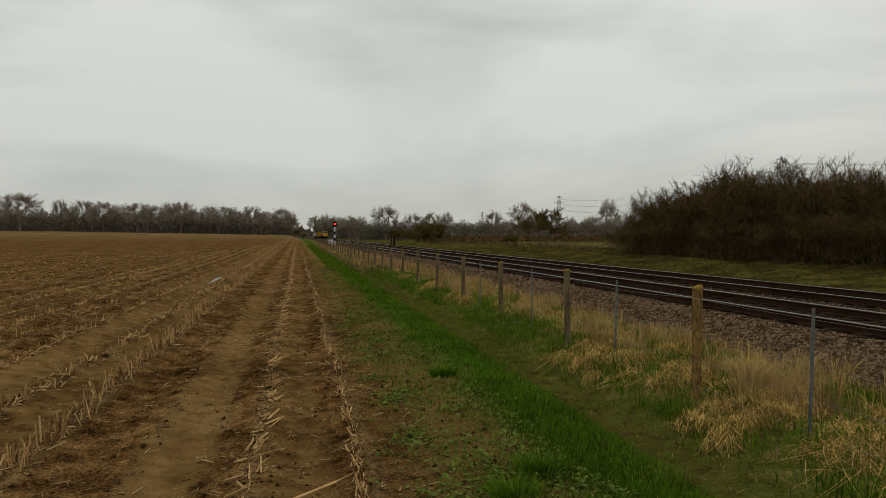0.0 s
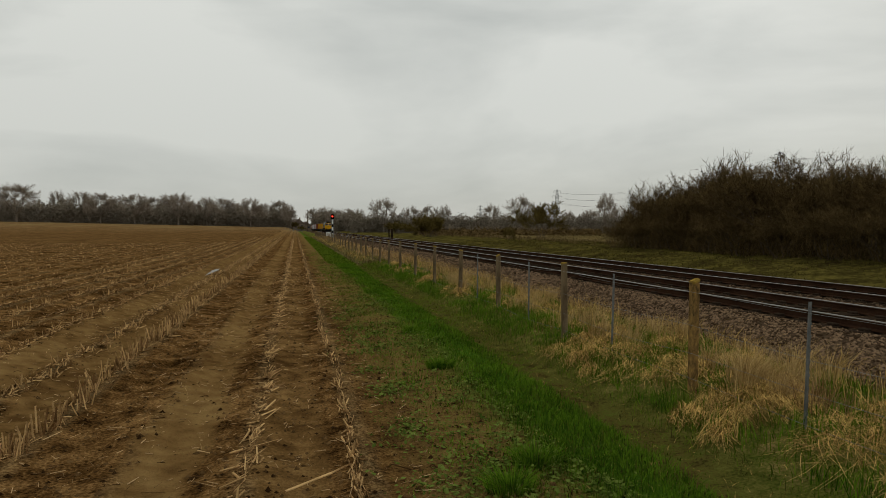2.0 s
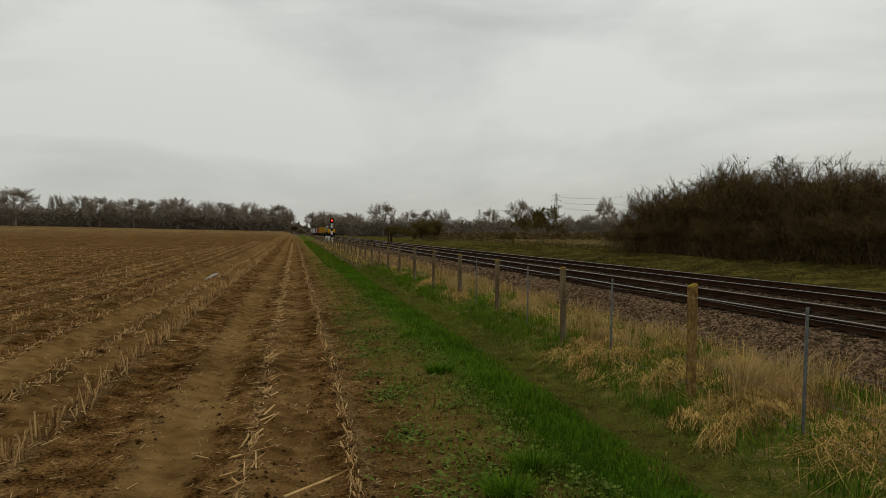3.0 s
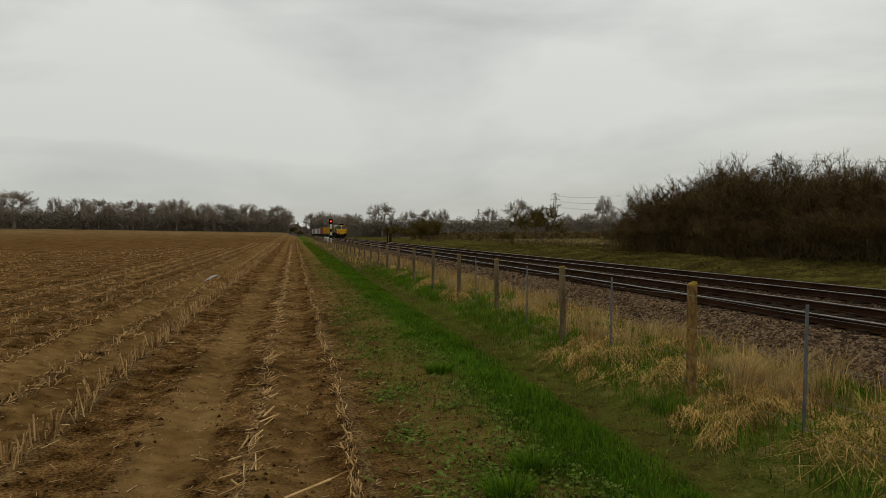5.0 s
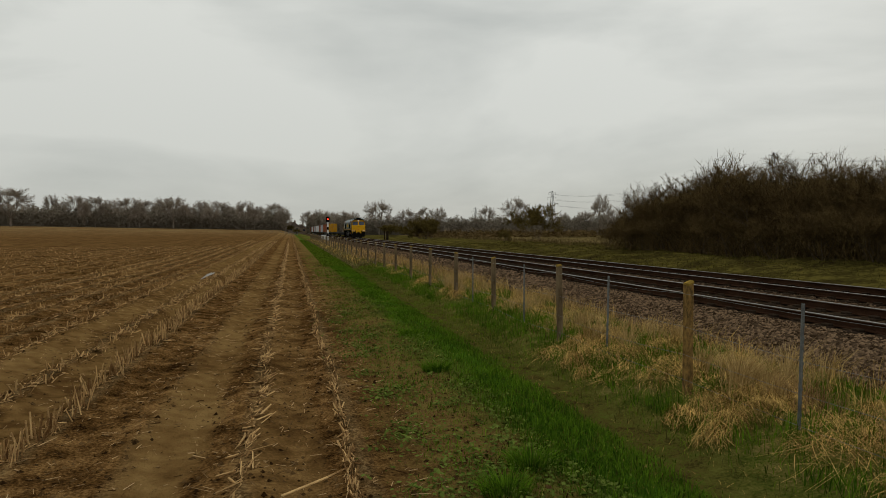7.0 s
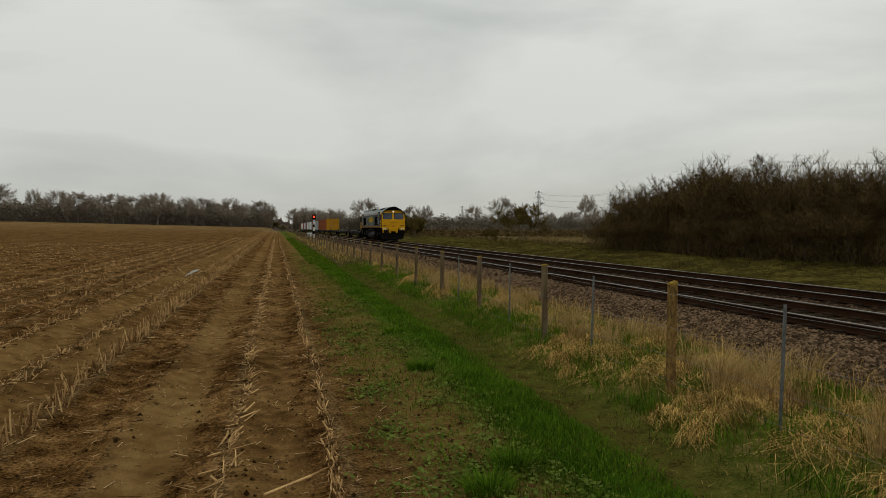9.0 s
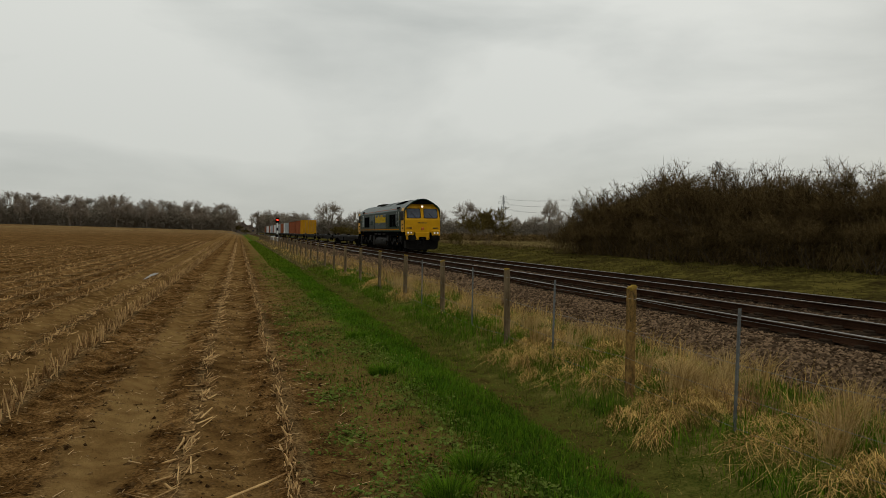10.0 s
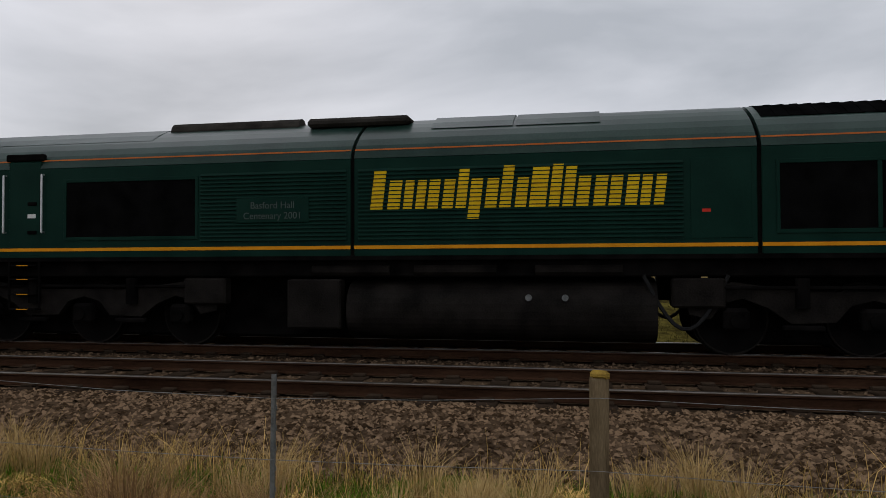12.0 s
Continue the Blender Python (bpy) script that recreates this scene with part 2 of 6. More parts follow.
    verge = ramp_of(math_node("MULTIPLY_ADD", mid, 0.5, math_node("MULTIPLY", coarse, 0.6)),
                    [(0.40, (0.030, 0.021, 0.008)), (0.53, (0.062, 0.051, 0.013)), (0.66, (0.13, 0.106, 0.025))])
    meadow = ramp_of(math_node("MULTIPLY_ADD", noise_at(0.25), 0.5, math_node("MULTIPLY", coarse, 0.6)),
                     [(0.38, (0.105, 0.075, 0.027)), (0.7, (0.21, 0.155, 0.062))])

    def step(at, width):
        t = n.new("ShaderNodeMapRange")
        t.interpolation_type = "SMOOTHSTEP"
        l.new(x, t.inputs["Value"])
        t.inputs["From Min"].default_value, t.inputs["From Max"].default_value = at - width, at + width
        return t.outputs["Result"]

    # wheel lanes between the maize rows, in the near part of the field
    lane = None
    for at, sharp, most in ((-8.60, 4.2, 0.22), (-9.43, 3.4, 0.40), (-10.76, 3.4, 0.40), (-11.6, 2.2, 0.42)):
        d = math_node("ABSOLUTE", math_node("SUBTRACT", math_node("MULTIPLY_ADD", wob, 0.6, s.outputs["X"]), at), 0)
        f = math_node("SUBTRACT", 1.0, math_node("MULTIPLY", d, sharp))
        f = math_node("MINIMUM", math_node("MAXIMUM", f, 0.0), most)
        lane = f if lane is None else math_node("MAXIMUM", lane, f)
    lane = math_node("MINIMUM", math_node("MULTIPLY", lane, 2.5), 1.0)
    col = mix(lane, soil, damp)
    # straw left along each far row, 0.75 m apart
    saw = math_node("FRACT", math_node("DIVIDE", math_node("ADD", math_node("MULTIPLY_ADD", wob, 0.12, s.outputs["X"]), 8.115 + 0.375 + 75), 0.75), 0)
    row = math_node("SUBTRACT", 1.0, math_node("MULTIPLY", math_node("ABSOLUTE", math_node("SUBTRACT", saw, 0.5), 0), 7.0))
    row = math_node("MULTIPLY", math_node("MAXIMUM", row, 0.0), math_node("MULTIPLY", noise_at(9, 3, (1, 0.35, 1)), 0.5))
    row = math_node("MULTIPLY", row, math_node("SUBTRACT", 1.0, lane))
    straw = ramp_of(fine, [(0.35, (0.20, 0.135, 0.058)), (0.65, (0.46, 0.34, 0.17))])
    col = mix(row, col, straw)
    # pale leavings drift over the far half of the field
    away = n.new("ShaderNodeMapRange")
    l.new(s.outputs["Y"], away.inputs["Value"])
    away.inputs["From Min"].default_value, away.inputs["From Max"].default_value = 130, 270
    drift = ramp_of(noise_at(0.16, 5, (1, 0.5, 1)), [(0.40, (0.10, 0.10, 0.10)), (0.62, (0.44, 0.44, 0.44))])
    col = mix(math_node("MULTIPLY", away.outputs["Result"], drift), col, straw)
    for at, width, layer in ((-7.75, 0.45, thin), (-6.95, 0.45, lush), (-6.28, 0.22, trod), (-5.75, 0.35, rough), (6.5, 0.4, verge), (24, 3.0, meadow)):
        col = mix(step(at, width), col, layer)
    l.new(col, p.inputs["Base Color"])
    p.inputs["Roughness"].default_value = 0.9
    p.inputs["Specular IOR Level"].default_value = 0.0
    bp = n.new("ShaderNodeBump")
    bp.inputs["Strength"].default_value, bp.inputs["Distance"].default_value = 1.0, 0.06
    l.new(math_node("MULTIPLY_ADD", fine, 0.6, mid), bp.inputs["Height"])
    l.new(bp.outputs["Normal"], p.inputs["Normal"])
    return m


GROUND = ground_material()


# ---- building helpers ----
def link_mesh(name, me, material, parent=None, label=""):
    ob = new(name, me)
    if material is not None:
        me.materials.append(material)
    if parent is not None:
        ob.parent = parent
    return tagged(ob, label)


def part(name, bm, material, parent, label="", smooth=False):
    """Links a bmesh as one mesh object under a thing or a part."""
    me = bpy.data.meshes.new(name)
    bmesh.ops.recalc_face_normals(bm, faces=bm.faces)
    bm.to_mesh(me)
    bm.free()
    if smooth:
        me.shade_smooth()
    return link_mesh(name, me, material, parent, label)


def soup(name, verts, tris):
    """A mesh from arrays of corners and triangles."""
    me = bpy.data.meshes.new(name)
    v, f = np.asarray(verts, dtype=np.float32).reshape(-1, 3), np.asarray(tris, dtype=np.int32).reshape(-1, 3)
    me.vertices.add(len(v))
    me.vertices.foreach_set("co", v.ravel())
    me.loops.add(len(f) * 3)
    me.loops.foreach_set("vertex_index", f.ravel())
    me.polygons.add(len(f))
    me.polygons.foreach_set("loop_start", np.arange(0, len(f) * 3, 3, dtype=np.int32))
    me.update(calc_edges=True)
    return me


def box(bm, lo, hi, bevel=0.0, m=None):
    """A box between two corners, its edges bevelled."""
    r = bmesh.ops.create_cube(bm, size=1)
    vs = r["verts"]
    for v in vs:
        v.co = Vector(((lo[i] + hi[i]) / 2 + v.co[i] * (hi[i] - lo[i]) for i in range(3)))
    if bevel:
        es = list({e for v in vs for e in v.link_edges})
        out = bmesh.ops.bevel(bm, geom=es, offset=bevel, segments=1, affect="EDGES")
        vs = list({v for f in out["faces"] for v in f.verts} | {v for v in vs if v.is_valid})
    if m is not None:
        bmesh.ops.transform(bm, matrix=m, verts=vs)
    return vs


def rod(bm, a, b, r, seg=8, r2=None):
    """A round bar from a to b."""
    a, b = Vector(a), Vector(b)
    d = b - a
    m = Matrix.Translation((a + b) / 2) @ d.to_track_quat("Z", "Y").to_matrix().to_4x4()
    bmesh.ops.create_cone(bm, cap_ends=True, segments=seg, radius1=r, radius2=r if r2 is None else r2, depth=d.length, matrix=m)


def plate(bm, outline, thick, to_world):
    """A flat outline (u, v) given depth; to_world(u, v, w) places its corners."""
    front = [bm.verts.new(to_world(u, v, 0)) for u, v in outline]
    back = [bm.verts.new(to_world(u, v, thick)) for u, v in outline]
    bm.faces.new(front)
    bm.faces.new(back[::-1])
    k = len(outline)
    for i in range(k):
        bm.faces.new((front[i], back[i], back[(i + 1) % k], front[(i + 1) % k]))


def rounded(u0, v0, u1, v1, r, n=4):
    pts = []
    for cu, cv, a0 in ((u1 - r, v1 - r, 0), (u0 + r, v1 - r, 90), (u0 + r, v0 + r, 180), (u1 - r, v0 + r, 270)):
        for i in range(n + 1):
            a = radians(a0 + 90 * i / n)
            pts.append((cu + r * math.cos(a), cv + r * math.sin(a)))
    return pts


def tubes(a, b, ra, rb):
    """Three-sided tapered bars between arrays of points: corners and triangles."""
    a, b = np.asarray(a, float), np.asarray(b, float)
    ra, rb = np.asarray(ra, float)[:, None], np.asarray(rb, float)[:, None]
    d = b - a
    d /= np.linalg.norm(d, axis=1)[:, None] + 1e-9
    up = np.where(np.abs(d[:, 2:3]) > 0.9, np.array([[1.0, 0, 0]]), np.array([[0, 0, 1.0]]))
    u = np.cross(d, up)
    u /= np.linalg.norm(u, axis=1)[:, None] + 1e-9
    w = np.cross(d, u)
    ring = []
    for base, r in ((a, ra), (b, rb)):
        for k in range(3):
            t = 2 * math.pi * k / 3
            ring.append(base + r * (u * math.cos(t) + w * math.sin(t)))
    v = np.stack(ring, axis=1).reshape(-1, 3)
    tri = np.array([[0, 1, 4], [0, 4, 3], [1, 2, 5], [1, 5, 4], [2, 0, 3], [2, 3, 5]])
    f = (tri[None] + 6 * np.arange(len(a))[:, None, None]).reshape(-1, 3)
    return v, f


def blades(base, tip, width, rng, bend=0.25):
    """Grass blades: two triangles to the middle, one to the tip."""
    base, tip = np.asarray(base, float), np.asarray(tip, float)
    k = len(base)
    a = rng.uniform(0, 2 * math.pi, k)
    side = np.stack([np.cos(a), np.sin(a), np.zeros(k)], 1) * np.asarray(width).reshape(-1, 1) / 2
    lean = tip - base
    mid = base + lean * np.array([0.5 - bend, 0.5 - bend, 0.62])
    v = np.stack([base - side, base + side, mid + side * 0.75, mid - side * 0.75, tip], 1).reshape(-1, 3)
    tri = np.array([[0, 1, 2], [0, 2, 3], [3, 2, 4]])
    f = (tri[None] + 5 * np.arange(k)[:, None, None]).reshape(-1, 3)
    return v, f


def joined(pieces):
    vs, fs, n = [], [], 0
    for v, f in pieces:
        vs.append(v)
        fs.append(f + n)
        n += len(v)
    return np.concatenate(vs), np.concatenate(fs)


def words_mesh(words, size):
    """Words in the built-in font as a thin mesh, centred, upright in x and y."""
    cu = bpy.data.curves.new("words", "FONT")
    cu.body, cu.size, cu.extrude, cu.align_x = words, size, 0.002, "CENTER"
    ob = bpy.data.objects.new("words", cu)
    scene.collection.objects.link(ob)
    me = bpy.data.meshes.new_from_object(ob.evaluated_get(bpy.context.evaluated_depsgraph_get()))
    bpy.data.objects.remove(ob)
    return me


def thing(name, label, category, group="", kind="", at=(0, 0, 0)):
    ob = new(name)
    ob.empty_display_size = 0.2
    ob.location = at
    return tagged(ob, label, category, group, kind)


# ---- the ground: one sheet to the horizon ----
GX = [-3000, -80, -40, -13, -8.0, -7.4, -6.9, -6.4, -5.9, -5.5, -5.0, -3.4, -2.75, -1.7, 6.6, 7.6, 9.0, 12.0, 15.0, 22.0, 30.0, 60.0, 3000]
GZ = [-0.2, -0.2, -0.18, -0.15, -0.13, -0.11, -0.10, -0.14, -0.20, -0.11, 0.0, -0.08, -0.42, -0.50, -0.42, -0.30, -0.12, 0.02, 0.05, -0.05, -0.15, -0.2, -0.2]


def ground_z(x, y):
    """Height of the ground under arrays x, y; the railhead is at 0."""
    x, y = np.asarray(x, float), np.asarray(y, float)
    z = np.interp(x, GX, GZ)
    z = z + np.clip((y - 40) / 360, 0, 1) * (3.3 * np.clip((-x - 9) / 130, 0, 1) + 1.9 * np.clip((-x - 7) / 6, 0, 1))
    near = np.clip(1.4 - np.abs(y - 10) / 90, 0, 1)
    field = np.clip((-7.8 - x) / 0.4, 0, 1) * np.clip((x + 60) / 20, 0, 1)
    z = z + near * field * (0.028 * np.cos((x + 8.115) / 0.75 * 2 * math.pi))
    for lane, deep, half in ((-9.45, 0.05, 0.20), (-10.76, 0.02, 0.2), (-11.6, 0.05, 0.28)):
        z = z - near * deep * np.exp(-((x - lane) / half) ** 2)
    z = z + near * 0.018 * np.sin(x * 7.1 + 1.3 * np.sin(y * 2.3)) * np.sin(y * 5.7 + 1.7 * np.sin(x * 3.1))
    z = z + near * 0.010 * np.sin(x * 17.0 + 2.1 * np.sin(y * 9.0)) * np.sin(y * 14.3 + x * 4.0)
    rough = np.clip((x + 5.8) / 0.5, 0, 1) * np.clip((-1.9 - x) / 0.5, 0, 1)
    z = z + near * rough * 0.05 * np.sin(x * 4.3 + y * 1.1) * np.sin(y * 3.4 - x * 1.3)
    bank = np.clip((x - 7.5) / 2, 0, 1) * np.clip((26 - x) / 6, 0, 1)
    z = z + bank * (0.12 * np.sin(x * 1.3 + y * 0.7) * np.sin(y * 1.1 - x * 0.4) + 0.03 * np.sin(x * 4.7 + y) * np.sin(y * 3.9))
    return z


xs = np.unique(np.concatenate([np.array([-3000, -1500, -700, -350, -250, -200, -170, -140, -120, -100, -80]), np.arange(-60, -22, 2.0), np.arange(-22, -13, 0.3),
                               np.arange(-13, -1.6, 0.094), np.arange(-1.6, 7, 0.6), np.arange(7, 26, 0.35), np.arange(26, 70, 4.0),
                               np.array([90, 130, 200, 350, 700, 1500, 3000])]))
ys = np.unique(np.concatenate([np.array([-3000, -1500, -700, -300, -120, -60, -30, -15]), np.arange(-10, 16, 0.13), np.arange(16, 40, 0.4), np.arange(40, 150, 2.0),
                               np.array([160, 200, 240, 280, 320, 360, 400, 450, 500, 800, 1400, 3000])]))
gx, gy = np.meshgrid(xs, ys)
gv = np.stack([gx, gy, ground_z(gx, gy)], -1).reshape(-1, 3)
cols = len(xs)
i0 = (np.arange(len(ys) - 1)[:, None] * cols + np.arange(cols - 1)[None]).ravel()
gf = np.concatenate([np.stack([i0, i0 + 1, i0 + cols + 1], 1), np.stack([i0, i0 + cols + 1, i0 + cols], 1)])
me = soup("ground", gv, gf)
me.shade_smooth()
tagged(link_mesh("ground", me, GROUND), "brown harvested maize field with grassy railway verges", "ground", kind="structure")

# ---- the railway: trackbed, sleepers, rails ----
RAILS = (0.0, 1.505, 3.405, 4.91)
bm = bmesh.new()
prof = [(-2.95, -0.62), (-2.6, -0.44), (-0.95, -0.165), (-0.45, -0.165), (-0.12, -0.19), (1.62, -0.19), (2.0, -0.17), (2.9, -0.17), (3.28, -0.19), (5.03, -0.19), (5.75, -0.17), (6.7, -0.42), (7.0, -0.6)]
stations = list(np.arange(-60, 40, 1.0)) + list(np.arange(40, 700, 20.0))
rows_v = [[bm.verts.new((x, y, z)) for x, z in prof] for y in stations]
for a, b in zip(rows_v, rows_v[1:]):
    for i in range(len(prof) - 1):
        bm.faces.new((a[i], a[i + 1], b[i + 1], b[i]))
bed = part("trackbed", bm, BED, None, smooth=True)
tagged(bed, "brown ballast trackbed under two railway tracks", "trackbed", kind="structure")

for k, (r0, r1) in enumerate((RAILS[:2], RAILS[2:])):
    track = thing("railway_track", "steel rails with polished heads on dark sleepers and ballast", "railway track", "railway tracks")
    for x in (r0, r1):
        bm = bmesh.new()
        web = [(-0.070, -0.155), (0.070, -0.155), (0.070, -0.143), (0.012, -0.125), (0.010, -0.045), (0.034, -0.034), (0.034, -0.016), (-0.034, -0.016), (-0.034, -0.034), (-0.010, -0.045), (-0.012, -0.125), (-0.070, -0.143)]
        plate(bm, web, 760, lambda u, v, w: Vector((x + u, -60 + w, v)))
        rail = part("rail", bm, RAILWEB, track)
        bm = bmesh.new()
        plate(bm, [(-0.035, -0.016), (0.035, -0.016), (0.035, -0.007), (0.030, -0.002), (0.020, 0.0), (-0.020, 0.0), (-0.030, -0.002), (-0.035, -0.007)], 760, lambda u, v, w: Vector((x + u, -60 + w, v)))
        part("rail_head", bm, RAILHEAD, rail, "polished running surface")
    bm = bmesh.new()
    box(bm, (r0 - 0.52, -0.125, -0.30), (r1 + 0.52, 0.125, -0.158), 0.012)
    for x in (r0, r1):
        box(bm, (x - 0.16, -0.085, -0.160), (x - 0.055, 0.085, -0.118), 0.01)
        box(bm, (x + 0.055, -0.085, -0.160), (x + 0.16, 0.085, -0.118), 0.01)
    first = part("sleeper", bm, SLEEPER, track)
    first.location.y = -14
    for i in range(1, 110):
        s = first.copy()
        scene.collection.objects.link(s)
        s.location.y = -14 + 0.65 * i

# loose ballast stones
rng = np.random.default_rng(4)


def stones(count, x0, x1, y0, y1, size, seed):
    g = np.random.default_rng(seed)
    x, y = g.uniform(x0, x1, count), y0 + (y1 - y0) * g.uniform(0, 1, count) ** 1.3
    clear = np.min(np.abs(x[:, None] - np.array(RAILS)[None]), axis=1) > 0.13
    x, y = x[clear], y[clear]
    count = len(x)
    z = np.interp(x, [p[0] for p in prof], [p[1] for p in prof])
    octa = np.array([[1, 0, 0], [0.35, 0.9, 0.1], [-0.6, 0.75, 0], [-1, -0.1, 0], [-0.4, -0.85, 0.1], [0.55, -0.8, 0], [0.25, 0.1, 0.85], [-0.3, 0.05, 0.75]])
    tri = np.array([[0, 1, 6], [1, 2, 6], [2, 7, 6], [2, 3, 7], [3, 4, 7], [4, 5, 6], [4, 6, 7], [5, 0, 6]])
    s = g.uniform(0.55, 1.25, count) * size
    v = octa[None] * (1 + g.uniform(-0.28, 0.28, (count, 8, 3))) * s[:, None, None] * np.stack([g.uniform(0.7, 1.2, count), g.uniform(0.7, 1.2, count), g.uniform(0.6, 1.15, count)], 1)[:, None]
    a, t = g.uniform(0, 6.28, count), g.normal(0, 0.35, count)
    ca, sa, ct, st = np.cos(a), np.sin(a), np.cos(t), np.sin(t)
    y1_, z1_ = v[..., 1] * ct[:, None] - v[..., 2] * st[:, None], v[..., 1] * st[:, None] + v[..., 2] * ct[:, None]
    v = np.stack([v[..., 0] * ca[:, None] - y1_ * sa[:, None], v[..., 0] * sa[:, None] + y1_ * ca[:, None], z1_], -1)
    v += np.stack([x, y, z - 0.1 * s], 1)[:, None]
    return v.reshape(-1, 3), (tri[None] + 8 * np.arange(count)[:, None, None]).reshape(-1, 3)


tagged(link_mesh("ballast", soup("ballast", *joined([stones(40000, -2.75, -0.1, -9, 22, 0.032, 1), stones(6000, -2.75, -0.1, 20, 70, 0.055, 2)])), STONE),
       "loose grey-brown ballast stones on the trackbed shoulder", "ballast", kind="stuff")
tagged(link_mesh("ballast", soup("ballast", *joined([stones(4500, 0.05, 1.46, -9, 26, 0.036, 3), stones(11000, 1.55, 3.36, -9, 36, 0.042, 5), stones(5000, 3.45, 4.87, -9, 34, 0.04, 6), stones(6000, 4.95, 6.8, -9, 36, 0.045, 7)])), STONE_BROWN),
       "rust-stained ballast stones between the rails", "ballast", kind="stuff")

# ---- the fence ----
FX = -5.12
fence = thing("fence", "post and wire fence, lichen-topped wooden posts beside the railway", "fence")
rng_f = random.Random(3)


def wooden_post(h, lean):
    bm = bmesh.new()
    box(bm, (-0.036, -0.036, -0.5), (0.036, 0.036, h), 0.011)
    for v in bm.verts:
        if v.co.z > 0:
            v.co.z += 0.012 * math.sin(v.co.x * 60 + v.co.y * 31)
        v.co.x += lean * max(v.co.z, 0)
    return bm


POSTS = [-9.7, -6.75, -3.75, -0.8, 2.05, 5.16, 8.22, 11.35, 14.3, 17.22] + [17.22 + 2.97 * k for k in range(1, 38)]
STEEL_AT = {0: -8.2, 1: -5.3, 2: -2.3, 3: 0.61, 4: 3.74, 5: 6.85}
for i, y in enumerate(POSTS):
    gz = float(ground_z(FX, y))
    h = 0.93 + rng_f.uniform(-0.02, 0.02) - (0.0 if y < 60 else 0.1)
    lean = rng_f.uniform(-0.02, 0.02)
    p = part("post", wooden_post(h, lean), LICHEN_POST if i in (4, 5) else POSTWOOD, fence)
    p.location = (FX, y, 0)
    p.rotation_euler = (rng_f.uniform(-0.015, 0.015), 0, rng_f.uniform(-0.2, 0.2))
    bm = bmesh.new()
    box(bm, (-0.039, -0.039, h - 0.028), (0.039, 0.039, h + 0.008), 0.012)
    for v in bm.verts:
        v.co.x += lean * v.co.z
        v.co += Vector((0.006 * math.sin(v.co.y * 90), 0.006 * math.sin(v.co.x * 80), 0.01 * math.sin(v.co.x * 70 + i)))
    part("lichen_cap", bm, LICHEN, p, "orange lichen on the post top")
    if i < 8:
        ys_ = STEEL_AT.get(i, y + 1.55)
        bm = bmesh.new()
        box(bm, (-0.008, -0.002, -0.4), (0.008, 0.002, 0.89), 0.001)
        box(bm, (-0.008, 0.002, -0.4), (-0.005, 0.018, 0.89), 0.001)
        for k in range(8):
            box(bm, (0.006, -0.005, 0.1 + 0.09 * k), (0.010, 0.005, 0.12 + 0.09 * k))
        sp = part("steel_post", bm, STEEL, fence, "galvanised steel angle post")
        sp.location = (FX + 0.02, ys_, 0)
        sp.rotation_euler = (rng_f.uniform(-0.02, 0.02), rng_f.uniform(-0.02, 0.03), 0)
for z in (0.84, 0.55, 0.30, 0.08):
    pts = []
    for i, (a, b) in enumerate(zip(POSTS, POSTS[1:])):
        for f in (0, 0.25, 0.5, 0.75):
            pts.append((FX - 0.041, a + (b - a) * f, z - 0.03 * math.sin(math.pi * f) * (1 + 0.5 * math.sin(i * 2.3 + z * 9))))
    pts = np.array(pts)
    n_ = len(pts) - 1
    link_mesh("wire", soup("wire", *tubes(pts[:-1], pts[1:], np.full(n_, 0.0016), np.full(n_, 0.0016))), WIRE, fence, "thin slack fence wire")


# ---- grass, straw and stubble ----
def scatter(name, label, material, count, x0, x1, y0, y1, h0, h1, width, seed, lean=0.5, near=1.6, patch=None, kind="grass"):
    """A sheet of blades over a strip of ground; patch thins it out in drifts."""
    g = np.random.default_rng(seed)
    x, y = g.uniform(x0, x1, count), y0 + (y1 - y0) * g.uniform(0, 1, count) ** near
    if patch:
        f = np.sin(x * patch + 1.9 * np.sin(y * patch * 0.7)) * np.sin(y * patch * 0.9 + 1.3 * np.sin(x * patch * 1.3)) + g.normal(0, 0.45, count)
        keep = f > -0.05
        x, y = x[keep], y[keep]
    k = len(x)
    z = ground_z(x, y) - 0.01
    h = g.uniform(h0, h1, k)
    far = 1 + np.clip((y - 12) / 25, 0, 2.5)
    a, r = g.uniform(0, 6.283, k), np.abs(g.normal(0, lean, k)) * h
    base = np.stack([x, y, z], 1)
    tip = base + np.stack([r * np.cos(a), r * np.sin(a), h], 1)
    return tagged(link_mesh(name, soup(name, *blades(base, tip, width * far * g.uniform(0.7, 1.3, k), g)), material), label, kind, kind="stuff")


scatter("grass", "short thin grass on bare soil beside the maize rows", GRASS, 20000, -7.95, -6.6, 1.5, 45, 0.015, 0.05, 0.006, 11, 0.9, 1.9, patch=3.1)
scatter("grass", "bright green grass strip along the field edge", LUSH, 34000, -6.95, -6.15, 1.2, 40, 0.03, 0.09, 0.006, 12, 0.7, 1.9, patch=1.1)
scatter("grass", "bright green grass strip along the field edge", LUSH, 20000, -6.75, -6.2, 1.2, 40, 0.03, 0.10, 0.006, 23, 0.7, 1.9)
scatter("grass", "bright green grass strip along the field edge", GRASS, 10000, -7.2, -6.0, 30, 115, 0.05, 0.12, 0.02, 13, 0.6, 1.3)
scatter("grass", "short thin grass on bare soil beside the maize rows", GRASS, 5000, -7.95, -6.6, -6, 1.6, 0.015, 0.05, 0.006, 51, 0.9, 1.0, patch=3.1)
scatter("grass", "bright green grass strip along the field edge", LUSH, 16000, -6.95, -6.15, -6, 1.3, 0.03, 0.09, 0.006, 52, 0.7, 1.0)
